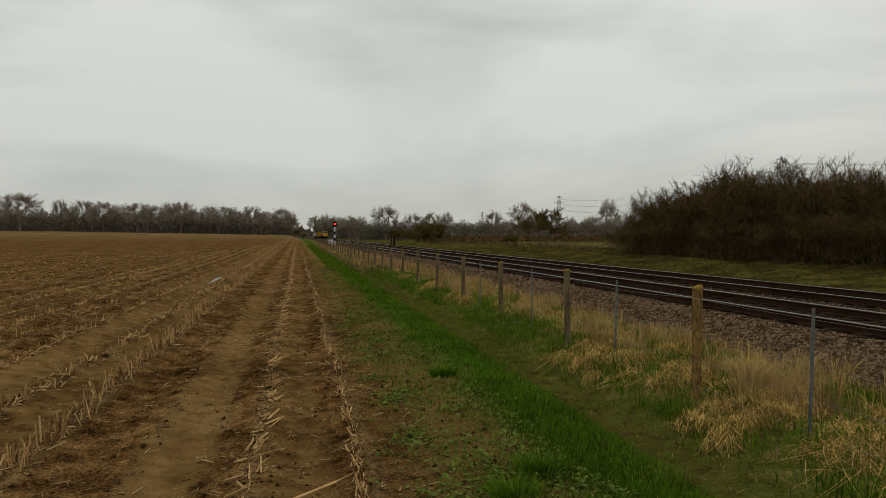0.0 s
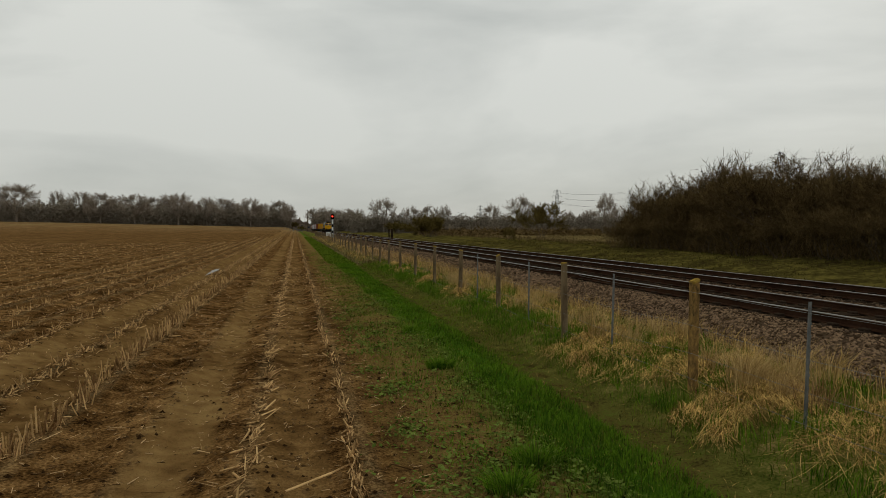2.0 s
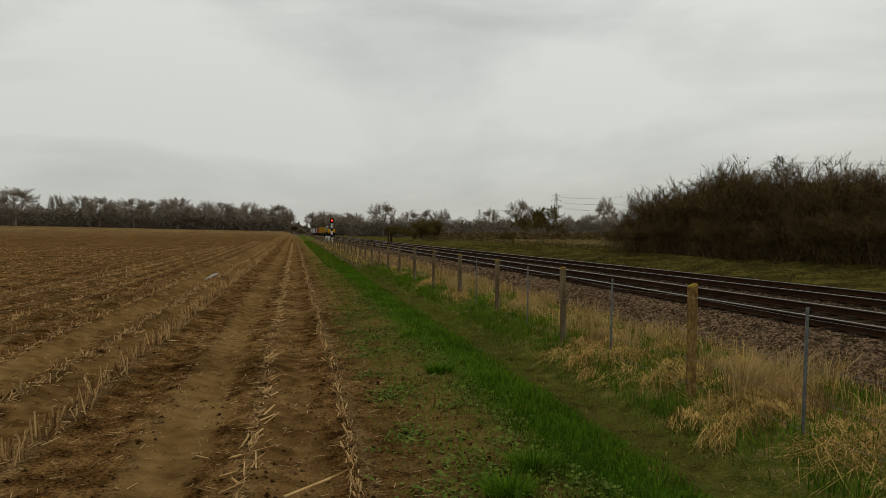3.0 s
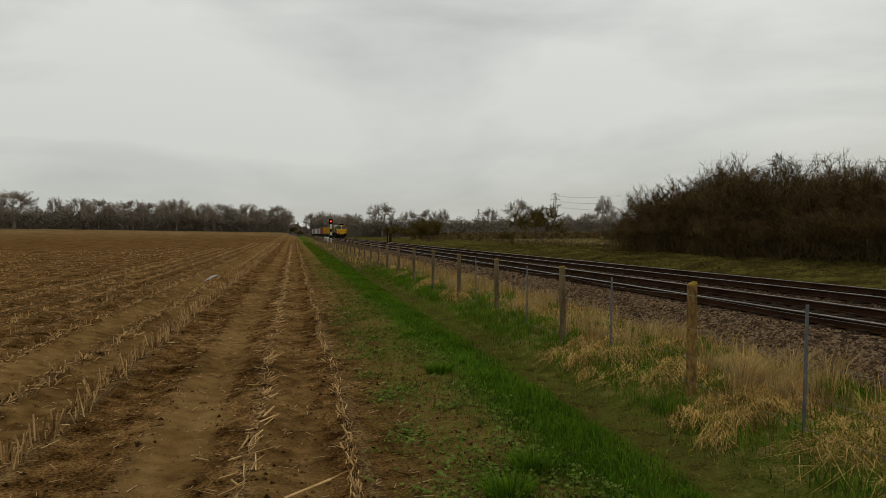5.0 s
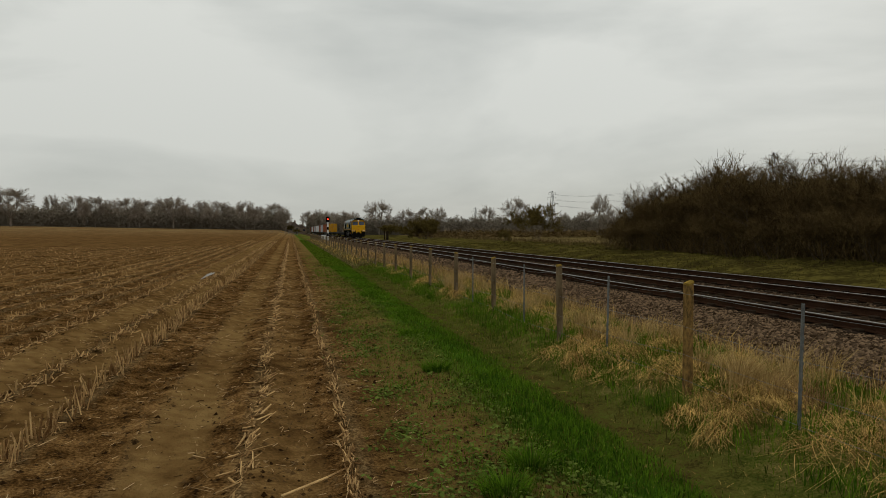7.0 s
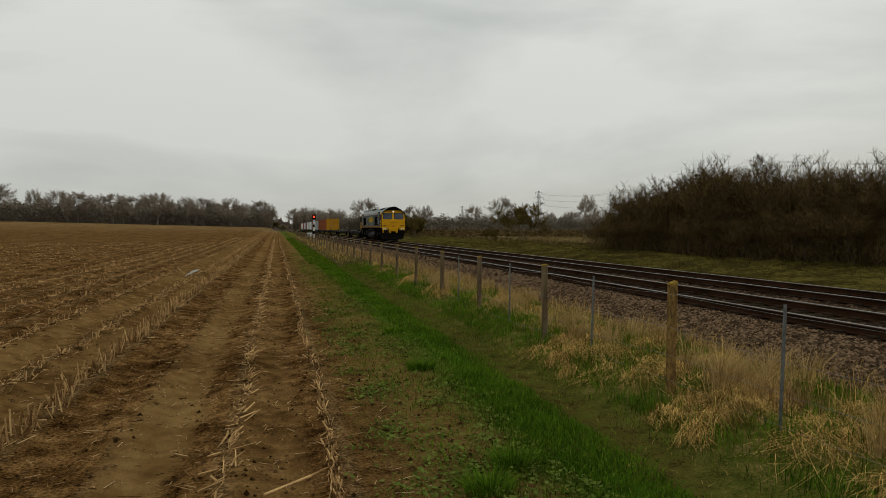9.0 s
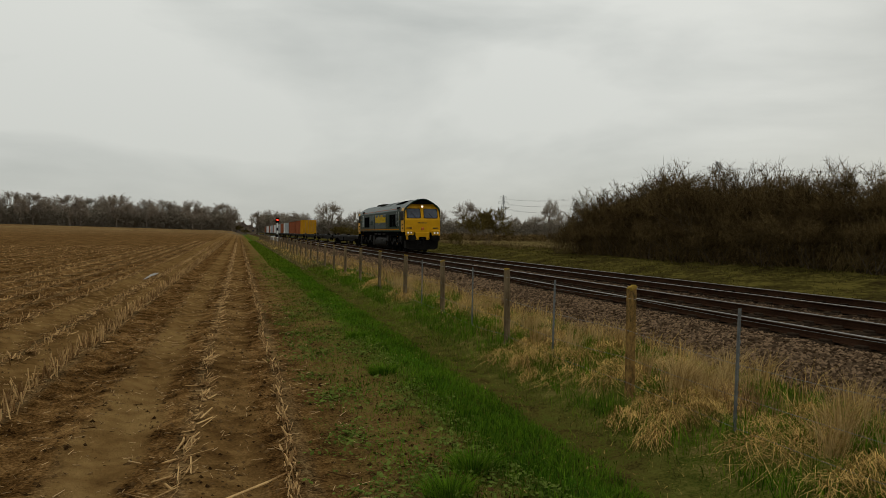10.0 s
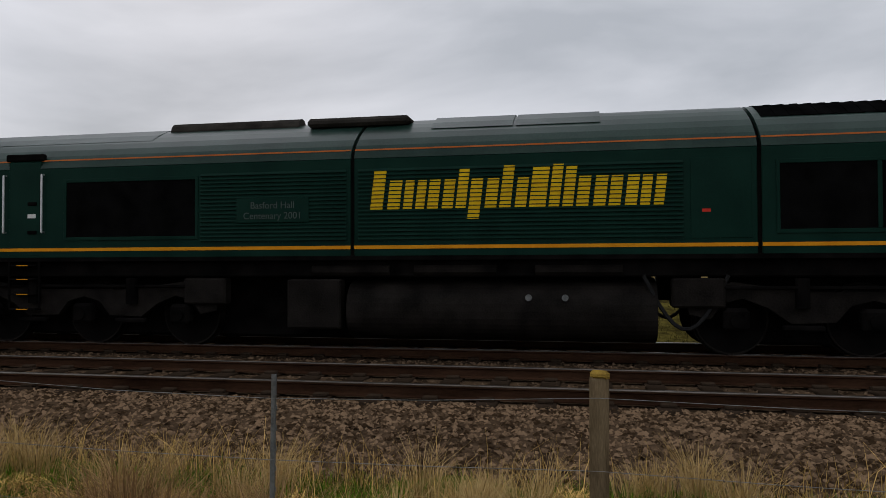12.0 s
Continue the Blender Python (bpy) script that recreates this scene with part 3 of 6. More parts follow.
scatter("grass", "short trodden grass on the footpath", GRASS, 8000, -6.4, -5.3, -6, 1.3, 0.015, 0.05, 0.006, 54, 1.1, 1.0)
scatter("grass", "short trodden grass on the footpath", GRASS, 42000, -6.4, -5.3, 1.2, 30, 0.015, 0.05, 0.006, 14, 1.1, 1.7, patch=2.2)
scatter("grass", "green grass among dry tussocks under the fence", GRASS, 42000, -5.8, -2.9, -5, 34, 0.04, 0.13, 0.006, 15, 0.9, 1.4, patch=1.6)
scatter("grass", "lush green grass patches under the fence", LUSH, 54000, -5.6, -3.7, -6, 26, 0.07, 0.20, 0.007, 25, 0.7, 1.4, patch=2.6)
scatter("grass", "ragged green grass spreading into bare soil", LUSH, 16000, -7.7, -6.6, 1.3, 30, 0.02, 0.07, 0.006, 33, 0.9, 1.8, patch=2.0)
scatter("dry_grass", "tall dry straw-coloured grass behind the fence", DRY, 19000, -4.5, -3.0, -7, 36, 0.10, 0.40, 0.0045, 16, 0.7, 1.4, patch=2.3)
scatter("dry_grass", "dry bent grass beside the fence", DRY, 9000, -5.3, -3.0, -5, 36, 0.03, 0.13, 0.004, 17, 1.5, 1.4, patch=1.3)
scatter("dry_grass", "far dry grass along the fence", DRY, 11000, -5.7, -3.0, 32, 125, 0.06, 0.22, 0.011, 18, 1.0, 1.3, patch=0.9)
scatter("grass", "rough olive grass along the far fence", MEADOW, 12000, -6.0, -3.0, 30, 125, 0.05, 0.16, 0.018, 28, 0.6, 1.3)
scatter("dead_stems", "brown dead stems along the far fence", RUSTY, 3000, -5.2, -3.0, 34, 120, 0.12, 0.40, 0.014, 29, 0.7, 1.3, patch=0.5)
scatter("verge_grass", "olive worn grass mixed through the green strip", MOSSY, 26000, -7.6, -6.1, 1.2, 34, 0.02, 0.075, 0.005, 41, 1.0, 1.8, patch=1.7)
scatter("verge_grass", "olive worn grass between the tussocks", MOSSY, 22000, -5.9, -3.2, -5, 30, 0.03, 0.11, 0.005, 42, 1.1, 1.4, patch=1.9)
scatter("dry_grass", "stray straw blades in the green strip", DRY, 2200, -7.4, -5.5, 1.3, 22, 0.01, 0.05, 0.0035, 30, 2.6, 1.7)
scatter("verge_grass", "mossy green and yellow grass on the far bank", MOSSY, 60000, 6.9, 22, -6, 75, 0.04, 0.13, 0.013, 19, 0.8, 1.1, patch=0.8)
scatter("verge_grass", "rough brown tufts on the far bank", TWIG, 16000, 7.2, 20, -6, 70, 0.03, 0.10, 0.010, 27, 0.9, 1.1, patch=1.2)
scatter("meadow_grass", "rough tan meadow grass beyond the railway bank", MEADOW, 50000, 19, 75, -20, 150, 0.04, 0.14, 0.03, 43, 1.2, 1.0, patch=0.35)
scatter("dead_stems", "reddish brown dead stems along the bank crest", TWIG, 3500, 15, 24, 45, 150, 0.15, 0.5, 0.018, 45, 0.4, 1.0, patch=0.4)
scatter("dead_stems", "brown dead weed stems along the distant fence", RUSTY, 2600, -4.8, -3.3, 16, 34, 0.15, 0.48, 0.008, 22, 0.6, 1.0, patch=1.1)


def tussocks(seed, count, x0, x1, y0, y1):
    g = np.random.default_rng(seed)
    out = []
    for _ in range(count):
        cx, cy = g.uniform(x0, x1), y0 + (y1 - y0) * g.uniform() ** 1.3
        k, r = int(g.integers(150, 330)), g.uniform(0.10, 0.28)
        comb = g.uniform(0, 6.283)
        a = comb + g.normal(0, 0.7, k)
        b0, d = g.uniform(0, 6.283, k), np.sqrt(g.uniform(0, 1, k)) * r
        base = np.stack([cx + d * np.cos(b0), cy + d * np.sin(b0), np.zeros(k)], 1)
        base[:, 2] = ground_z(base[:, 0], base[:, 1]) + 0.13 * (1 - (d / r) ** 2)
        run, curl = r * g.uniform(0.5, 1.4, k), g.normal(0, 0.8, k)
        lift = g.uniform(0.02, 0.09, k)
        ring = []
        for q in (0.0, 0.35, 0.7, 1.0):
            aa = a + curl * q * 1.5
            p = base + np.stack([run * q * np.cos(aa), run * q * np.sin(aa), lift * 4 * q * (0.95 - q)], 1)
            low = ground_z(p[:, 0], p[:, 1]) + 0.004
            p[:, 2] = np.maximum(p[:, 2] - 0.06 * q, low)
            w = np.stack([-np.sin(aa), np.cos(aa), np.zeros(k)], 1) * 0.0022 * (1 - 0.7 * q)
            ring += [p - w, p + w]
        v = np.stack(ring, 1).reshape(-1, 3)
        tri = np.array([[0, 1, 3], [0, 3, 2], [2, 3, 5], [2, 5, 4], [4, 5, 7], [4, 7, 6]])
        out.append((v, (tri[None] + 8 * np.arange(k)[:, None, None]).reshape(-1, 3)))
    return joined(out)


tagged(link_mesh("dry_tussocks", soup("dry_tussocks", *joined([tussocks(31, 105, -5.3, -4.0, -6, 26), tussocks(32, 52, -5.6, -4.3, 0.6, 8)])), DRY), "flattened straw-coloured grass tussocks under the fence", "dry grass", kind="stuff")

# a thick clump of dead weeds at the fence, and smaller ones beside it
g = np.random.default_rng(36)
weeds = []
for cx, cy, spread_r, k, tall in ((-4.95, 1.45, 0.27, 1100, 0.60), (-4.75, 0.75, 0.20, 500, 0.5), (-4.9, -1.6, 0.25, 500, 0.5), (-4.6, 4.3, 0.2, 350, 0.45)):
    a, d = g.uniform(0, 6.283, k), np.abs(g.normal(0, spread_r, k))
    x, y = cx + d * np.cos(a), cy + d * np.sin(a) * 1.4
    base = np.stack([x, y, ground_z(x, y) - 0.01], 1)
    h = tall * g.uniform(0.35, 1.0, k) * (1 - 0.3 * d / spread_r).clip(0.3, 1)
    out = g.uniform(0.0, 1.0, k) * h
    tip = base + np.stack([out * np.cos(a + g.normal(0, 1.0, k)), out * np.sin(a), h], 1)
    weeds.append(blades(base, tip, np.full(k, 0.0045), g))
tagged(link_mesh("dead_stems", soup("dead_stems", *joined(weeds)), RUSTY), "reddish brown dead weed clumps at the fence", "dead stems", kind="stuff")

# golden straw clumps standing along the fence
g = np.random.default_rng(35)
clumps = []
for i in range(115):
    cx, cy, k, h = g.uniform(-4.95, -3.5), -6 + (26 if i < 95 else 12) * g.uniform() ** 1.3, int(g.integers(90, 200)), g.uniform(0.22, 0.46)
    a, d = g.uniform(0, 6.283, k), np.abs(g.normal(0, 0.07, k))
    x, y = cx + d * np.cos(a), cy + d * np.sin(a)
    base = np.stack([x, y, ground_z(x, y) - 0.01], 1)
    out = g.uniform(0.1, 0.75, k) * h
    tip = base + np.stack([out * np.cos(a) + 0.06, out * np.sin(a), h * g.uniform(0.5, 1.05, k)], 1)
    clumps.append(blades(base, tip, np.full(k, 0.0045), g))
tagged(link_mesh("dry_grass", soup("dry_grass", *joined(clumps)), STRAW), "golden straw grass clumps standing along the fence", "dry grass", kind="stuff")

for x, y in ((-7.03, 6.95), (-7.08, 3.70), (-7.35, 3.35), (-6.9, 9.6)):
    g = np.random.default_rng(int(y * 100))
    k = 420
    a, d = g.uniform(0, 6.283, k), np.sqrt(g.uniform(0, 1, k)) * 0.14
    base = np.stack([x + d * np.cos(a), y + d * np.sin(a), np.full(k, float(ground_z(x, y)))], 1)
    tip = base + np.stack([np.cos(a) * d * 0.8, np.sin(a) * d * 0.8, g.uniform(0.05, 0.13, k)], 1)
    tagged(link_mesh("grass_tuft", soup("grass_tuft", *blades(base, tip, np.full(k, 0.006), g)), LUSH), "dark green grass tuft on the field edge", "grass tuft", "grass tufts")

g = np.random.default_rng(44)
k = 9500
spots = [(g.uniform(-7.85, -6.75), 1.6 + 14 * g.uniform() ** 1.5, g.uniform(0.05, 0.22)) for _ in range(120)]
pick = g.integers(0, len(spots), k)
spots = np.array(spots)[pick]
x, y = spots[:, 0] + g.normal(0, 1, k) * spots[:, 2], spots[:, 1] + g.normal(0, 1.6, k) * spots[:, 2]
z = ground_z(x, y) + g.uniform(0.008, 0.04, k)
a, s = g.uniform(0, 6.283, k), g.uniform(0.008, 0.021, k)
c = np.stack([x, y, z], 1)
u, w = np.stack([np.cos(a), np.sin(a), g.normal(0, 0.3, k)], 1) * s[:, None], np.stack([-np.sin(a), np.cos(a), g.normal(0, 0.3, k)], 1) * s[:, None]
v = np.stack([c - u, c + w * 0.8, c + u, c - w * 0.8], 1).reshape(-1, 3)
f = (np.array([[0, 1, 2], [0, 2, 3]])[None] + 4 * np.arange(k)[:, None, None]).reshape(-1, 3)
tagged(link_mesh("clover", soup("clover", v, f), CLOVER), "low green clover leaves on bare soil", "clover", kind="stuff")

# maize stubble: standing stubs and flattened stalks along rows 0.75 m apart
g = np.random.default_rng(50)
pieces = []
ROWS = [(-8.165, "laid"), (-8.865, "laid"), (-10.42, "standing"), (-11.08, "broken"), (-12.12, "broken"), (-12.85, "thin"), (-13.5, "broken"), (-14.3, "thin"), (-15.1, "broken")]
ROWS += [(-15.1 - 0.75 * i, "thin" if i % 4 else "broken") for i in range(1, 34)]
for k, (x, state) in enumerate(ROWS):
    far = 95 if k < 7 else 70
    near_y = 1.4 if k < 12 else 12
    n_ = {"laid": 3000, "standing": 3400, "broken": 2700, "thin": 1000}[state] if k < 10 else {"broken": 520, "thin": 220}[state]
    behind = 320 if k < 10 else 0
    y = np.concatenate([near_y + (far - near_y) * g.uniform(0, 1, n_) ** 1.35, g.uniform(-5, near_y, behind)])
    n_ += behind
    if k:
        y = y - 0.10 * np.sin(y * 9.0 + k) - 0.12 * np.sin(y * 3.7 + k)
    loose = {"laid": 0.016 if k == 0 else 0.030, "standing": 0.045, "broken": 0.055, "thin": 0.07}[state]
    px = x + g.normal(0, loose, n_) + 0.03 * np.sin(y * 1.1 + k) + 0.02 * np.sin(y * 2.9 + 2 * k)
    z = ground_z(px, y) - 0.01
    flat = g.uniform(0, 1, n_) < {"laid": 0.975, "standing": 0.3, "broken": 0.72, "thin": 0.85}[state]
    h = np.where(flat, g.uniform(0.004, 0.04, n_), g.uniform(0.06, 0.21, n_) * (1 if state == "standing" else 0.62))
    run = np.where(flat, g.uniform(0.05, 0.25 if state == "laid" else 0.22, n_), g.uniform(0.0, 0.08, n_))
    along = np.where(flat, g.normal(math.pi / 2 - (0.3 if k == 1 else 0.0), 0.16 if k == 0 else 0.24 if k == 1 else 0.4, n_), g.uniform(0, 6.283, n_)) + np.where(g.uniform(0, 1, n_) < 0.5, math.pi, 0)
    base = np.stack([px, y, z + np.where(flat, 0.012, 0)], 1)
    tip = base + np.stack([run * np.cos(along), run * np.sin(along), h], 1)
    r = np.where(flat, g.uniform(0.003, 0.0095, n_), g.uniform(0.005, 0.012, n_)) * (1 + np.clip((y - 15) / 40, 0, 1))
    pieces.append(tubes(base, tip, r, r * 0.8))
tagged(link_mesh("maize_stubble", soup("maize_stubble", *joined(pieces)), STALK), "pale cut maize stubs and flattened stalks in rows", "stubble", kind="stuff")

n_ = 15000
x, y = g.uniform(-16, -7.6, n_), 1.3 + 26 * g.uniform(0, 1, n_) ** 1.7
y[:1800] = g.uniform(-5, 1.3, 1800)
z = ground_z(x, y) + 0.006
a, ln = g.uniform(0, 6.283, n_), 0.012 + g.gamma(1.4, 0.026, n_)
base = np.stack([x, y, z], 1)
tip = base + np.stack([ln * np.cos(a), ln * np.sin(a), g.uniform(-0.004, 0.02, n_)], 1)
r = g.uniform(0.0012, 0.005, n_)
tagged(link_mesh("maize_litter", soup("maize_litter", *tubes(base, tip, r, r * 0.7)), LITTER), "broken maize stalks and leaves scattered on soil", "crop litter", kind="stuff")
stalk = tubes([(-8.62, 3.55, -0.10), (-8.35, 3.78, -0.09)], [(-8.35, 3.78, -0.09), (-8.22, 3.92, -0.085)], [0.010, 0.009], [0.009, 0.007])
tagged(link_mesh("maize_stalk", soup("maize_stalk", *stalk), STALK), "long pale maize stalk lying on the soil", "maize stalk")

# clods and pebbles of soil
n_ = 34000
x, y = g.uniform(-15, -7.0, n_), 1.2 + 24 * g.uniform(0, 1, n_) ** 1.8
y[:5000] = g.uniform(-5, 1.2, 5000)
lanes = np.minimum(np.minimum(np.abs(x + 9.43) - 0.17, np.abs(x + 10.76) - 0.18), np.abs(x + 11.6) - 0.27) > g.normal(0, 0.05, n_)
x, y = x[lanes], y[lanes]
SOIL = mat("soil_clod", (0.022, 0.011, 0.004), (0.15, 0.085, 0.033), 5, 60, 0.95, rnd=0.5)
octa = np.array([[1, 0, 0], [0, 1, 0], [-1, 0, 0], [0, -1, 0], [0, 0, 0.8]])
tri = np.array([[0, 1, 4], [1, 2, 4], [2, 3, 4], [3, 0, 4]])
s = np.minimum(g.gamma(1.6, 0.0055, len(x)) + 0.004, 0.026)
v = octa[None] * (1 + g.uniform(-0.4, 0.4, (len(x), 5, 3))) * s[:, None, None] + np.stack([x, y, ground_z(x, y) - 0.002], 1)[:, None]
tagged(link_mesh("soil_clods", soup("soil_clods", v.reshape(-1, 3), (tri[None] + 5 * np.arange(len(x))[:, None, None]).reshape(-1, 3)), SOIL), "small clods of brown soil on the field", "soil", kind="stuff")


def puddle(cx, y0, y1, wide, z):
    bm = bmesh.new()
    pts = []
    for i in range(40):
        a = 2 * math.pi * i / 40
        r = 1 + 0.25 * math.sin(3 * a + y0) + 0.12 * math.sin(7 * a)
        pts.append((cx + wide * r * math.cos(a), (y0 + y1) / 2 + (y1 - y0) / 2 * r * math.sin(a)))
    bm.faces.new([bm.verts.new((x, y, z)) for x, y in pts])
    tagged(part("puddle", bm, WATER, None), "shallow brown rainwater puddle in a wheel rut", "puddle", "puddles")


puddle(-11.50, 25.0, 28.5, 0.09, -0.176)


# ---- trees and shrubs in winter ----
def grow(g, base, direction, length, radius, depth, segs, tips, spread, rise, kids):
    """Bare branches, each forking into thinner ones."""
    p, d = np.array(base, float), np.array(direction, float)
    steps = 3
    for i in range(steps):
        d = d + g.normal(0, 0.16, 3) + np.array([0, 0, rise * 0.25])
        d /= np.linalg.norm(d)
        q = p + d * length / steps
        r0, r1 = radius * (1 - 0.22 * i), radius * (1 - 0.22 * (i + 1))
        segs.append((p, q, r0, r1, depth))
        if depth > 0 and (i > 0 or depth == 1):
            for _ in range(kids):
                side = g.normal(0, 1, 3)
                side -= d * side.dot(d)
                side /= np.linalg.norm(side) + 1e-9
                nd = d * (1 - 0.25 * spread) + side * spread
                grow(g, q, nd / np.linalg.norm(nd), length * g.uniform(0.5, 0.75), r1 * 0.62, depth - 1, segs, tips, spread, rise, kids)
        p = q
    tips.append((p, d, length))


def winter_plant(name, seed, stems, height, spread, rise, depth, kids, trunk, twig_len, twig_w, twigs_per, lean=0.25, bole=0.0):
    """Meshes of one bare plant: its limbs, and the haze of fine twigs at their ends."""
    g = np.random.default_rng(seed)
    segs, tips = [], []
    for i in range(stems):
        a = 6.283 * i / stems + g.uniform(-0.4, 0.4)
        off = 0.0 if stems == 1 else g.uniform(0.05, 0.6)
        d = np.array([lean * math.cos(a), lean * math.sin(a), 1.0])
        b = np.array([off * math.cos(a), off * math.sin(a), -0.1])
        if bole:
            top = b + np.array([0, 0, bole])
            segs.append((b, top, trunk * 1.25, trunk, 9))
            for _ in range(4):
                s = g.normal(0, 1, 3)
                s[2] = abs(s[2]) + 1.0
                grow(g, top, s / np.linalg.norm(s), (height - bole) * g.uniform(0.36, 0.5), trunk * 0.62, depth - 1, segs, tips, spread, rise, kids)
            b = top
        grow(g, b, d / np.linalg.norm(d), (height - bole) * 0.52 * g.uniform(0.8, 1.1), trunk, depth, segs, tips, spread, rise, kids)
    a = np.array([s[0] for s in segs])
    b = np.array([s[1] for s in segs])
    thick = np.array([s[4] > 0 for s in segs])
    ra, rb = np.array([s[2] for s in segs]), np.array([s[3] for s in segs])
    limbs = tubes(a[thick], b[thick], ra[thick], rb[thick])
    ta, tb, tr = a[~thick], b[~thick], ra[~thick][:, None]
    off = np.cross(tb - ta, g.normal(0, 1, ta.shape))
    off *= np.maximum(tr, twig_w * 0.6) / (np.linalg.norm(off, axis=1)[:, None] + 1e-9)
    sliver = np.stack([ta - off, ta + off, tb + (tb - ta) * 0.15], 1).reshape(-1, 3)
    fine = np.array([i for i, s in enumerate(segs) if s[4] <= 1])
    k = len(fine) * twigs_per
    pick = np.repeat(fine, twigs_per)
    t = g.uniform(0, 1, (k, 1))
    base = a[pick] * (1 - t) + b[pick] * t
    d = (b - a)[pick]
    d /= np.linalg.norm(d, axis=1)[:, None] + 1e-9
    d = d + g.normal(0, 0.75, (k, 3)) + np.array([0, 0, rise * 0.4])
    d /= np.linalg.norm(d, axis=1)[:, None]
    ln = g.uniform(0.4, 1.2, (k, 1)) * twig_len
    side = np.cross(d, g.normal(0, 1, (k, 3)))
    side /= np.linalg.norm(side, axis=1)[:, None] + 1e-9
    v = np.stack([base - side * twig_w / 2, base + side * twig_w / 2, base + d * ln], 1).reshape(-1, 3)
    v = np.concatenate([v, sliver])
    crown = (v, np.arange(len(v)).reshape(-1, 3))
    top = max(float(b[:, 2].max()), 0.1)
    return soup(name + "_limbs", *limbs), soup(name + "_twigs", *crown), top


def plant(kinds, which, name, label, category, group, x, y, height, turn, wide=1.0, material=TWIG, limb=BARK, z=None):
    limbs, crown, top = kinds[which % len(kinds)]
    ob = thing(name, label, category, group)
    for nm, me, mt in (("trunk", limbs, limb), ("crown", crown, material)):
        if not me.materials:
            me.materials.append(mt)
        o = new(nm, me)
        o.parent = ob
    s = height / top
    ob.matrix_basis = pose(x, y, float(ground_z(x, y)) - 0.05 if z is None else z, 0, 0, turn) @ Matrix.Diagonal((s * wide, s * wide, s, 1))
    return ob


SHRUBS = [winter_plant("shrub", 60 + i, 8, 5.0, 0.7, 0.75, 3, 2, 0.045, 0.45, 0.016, 5, lean=0.5) for i in range(3)]
AIRY = [winter_plant("hawthorn", 70, 13, 5.0, 0.72, 0.55, 3, 2, 0.06, 0.40, 0.013, 12, lean=0.58)]


def dome_tree(name, seed, height, wide, bole, trunk, branches, twigs, twig_w):
    """A bare broad tree: short bole, limbs fanning out to a rounded crown of fine twigs."""
    g = np.random.default_rng(seed)
    fork = np.array([0, 0, bole])
    centre = np.array([0, 0, bole + (height - bole) * 0.40])
    radii = np.array([wide / 2, wide / 2, (height - bole) * 0.60])
    a, b, r = [np.array([0, 0, -0.4])], [fork], [trunk]
    main = []
    for i in range(9):
        q = 6.283 * i / 9 + g.uniform(-0.3, 0.3)
        up = g.uniform(-0.1, 0.9)
        d = np.array([math.cos(q) * math.sqrt(max(0.05, 1 - up * up)), math.sin(q) * math.sqrt(max(0.05, 1 - up * up)), up])
        end = centre + d * radii * g.uniform(0.40, 0.55)
        knee = fork + (end - fork) * 0.5 + np.array([0, 0, -0.04 * height]) + g.normal(0, 0.02, 3) * height
        a += [fork, knee]
        b += [knee, end]
        r += [trunk * 0.5, trunk * 0.36]
        main.append(end)
    main = np.array(main)
    tips, outs = [], []
    for i in range(branches):
        d = g.normal(0, 1, 3)
        d /= np.linalg.norm(d)
        if d[2] < -0.35:
            d[2] = -d[2]
        lump = 1 + 0.10 * math.sin(3 * math.atan2(d[1], d[0]) + seed) + 0.08 * math.sin(7 * d[2] + seed)
        end = centre + d * radii * g.uniform(0.74, 0.98) * lump
        start = main[np.argmin(np.linalg.norm(main - end, axis=1))]
        mid = start + (end - start) * 0.55 + g.normal(0, 0.025, 3) * height
        a += [start, mid]
        b += [mid, end]
        r += [trunk * 0.2, trunk * 0.12]
        for f in (0.35, 0.55, 0.7, 0.8, 0.9, 1.0):
            tips.append(start + (mid - start) * f / 0.55 if f < 0.55 else mid + (end - mid) * (f - 0.55) / 0.45)
            outs.append((end - start) / (np.linalg.norm(end - start) + 1e-6))
    r = np.array(r)
    limbs = tubes(np.array(a), np.array(b), r, r * 0.7)
    tips, outs = np.repeat(np.array(tips), twigs, 0), np.repeat(np.array(outs), twigs, 0)
    k = len(tips)
    d = outs + g.normal(0, 0.9, (k, 3))
    d /= np.linalg.norm(d, axis=1)[:, None]
    base = tips + g.normal(0, 0.016, (k, 3)) * height
    ln = g.uniform(0.35, 1.0, (k, 1)) * height * 0.065
    side = np.cross(d, g.normal(0, 1, (k, 3)))
    side /= np.linalg.norm(side, axis=1)[:, None] + 1e-9
    v = np.stack([base - side * twig_w / 2, base + side * twig_w / 2, base + d * ln], 1).reshape(-1, 3)
    twigs_me = soup(name + "_twigs", v, np.arange(len(v)).reshape(-1, 3))
    return soup(name + "_limbs", *limbs), twigs_me, height


TREES = [dome_tree("tree", 80 + i, 12.0, (10.5, 12.5, 9.0)[i], 2.2, 0.30, 150, 7, 0.045) for i in range(3)]
WOOD = [dome_tree("wood_tree", 90 + i, 20.0, (16, 19, 14)[i], 4.0, 0.50, 160, 7, 0.085) for i in range(3)]
THORN = [winter_plant("hawthorn_tree", 97, 6, 6.0, 0.8, 0.3, 3, 2, 0.06, 0.5, 0.03, 14, lean=0.45)]
BUSHES = [winter_plant("bush", 100 + i, 10, 3.8, 0.8, 0.4, 3, 2, 0.05, 0.5, 0.026, 6, lean=0.75) for i in range(2)]

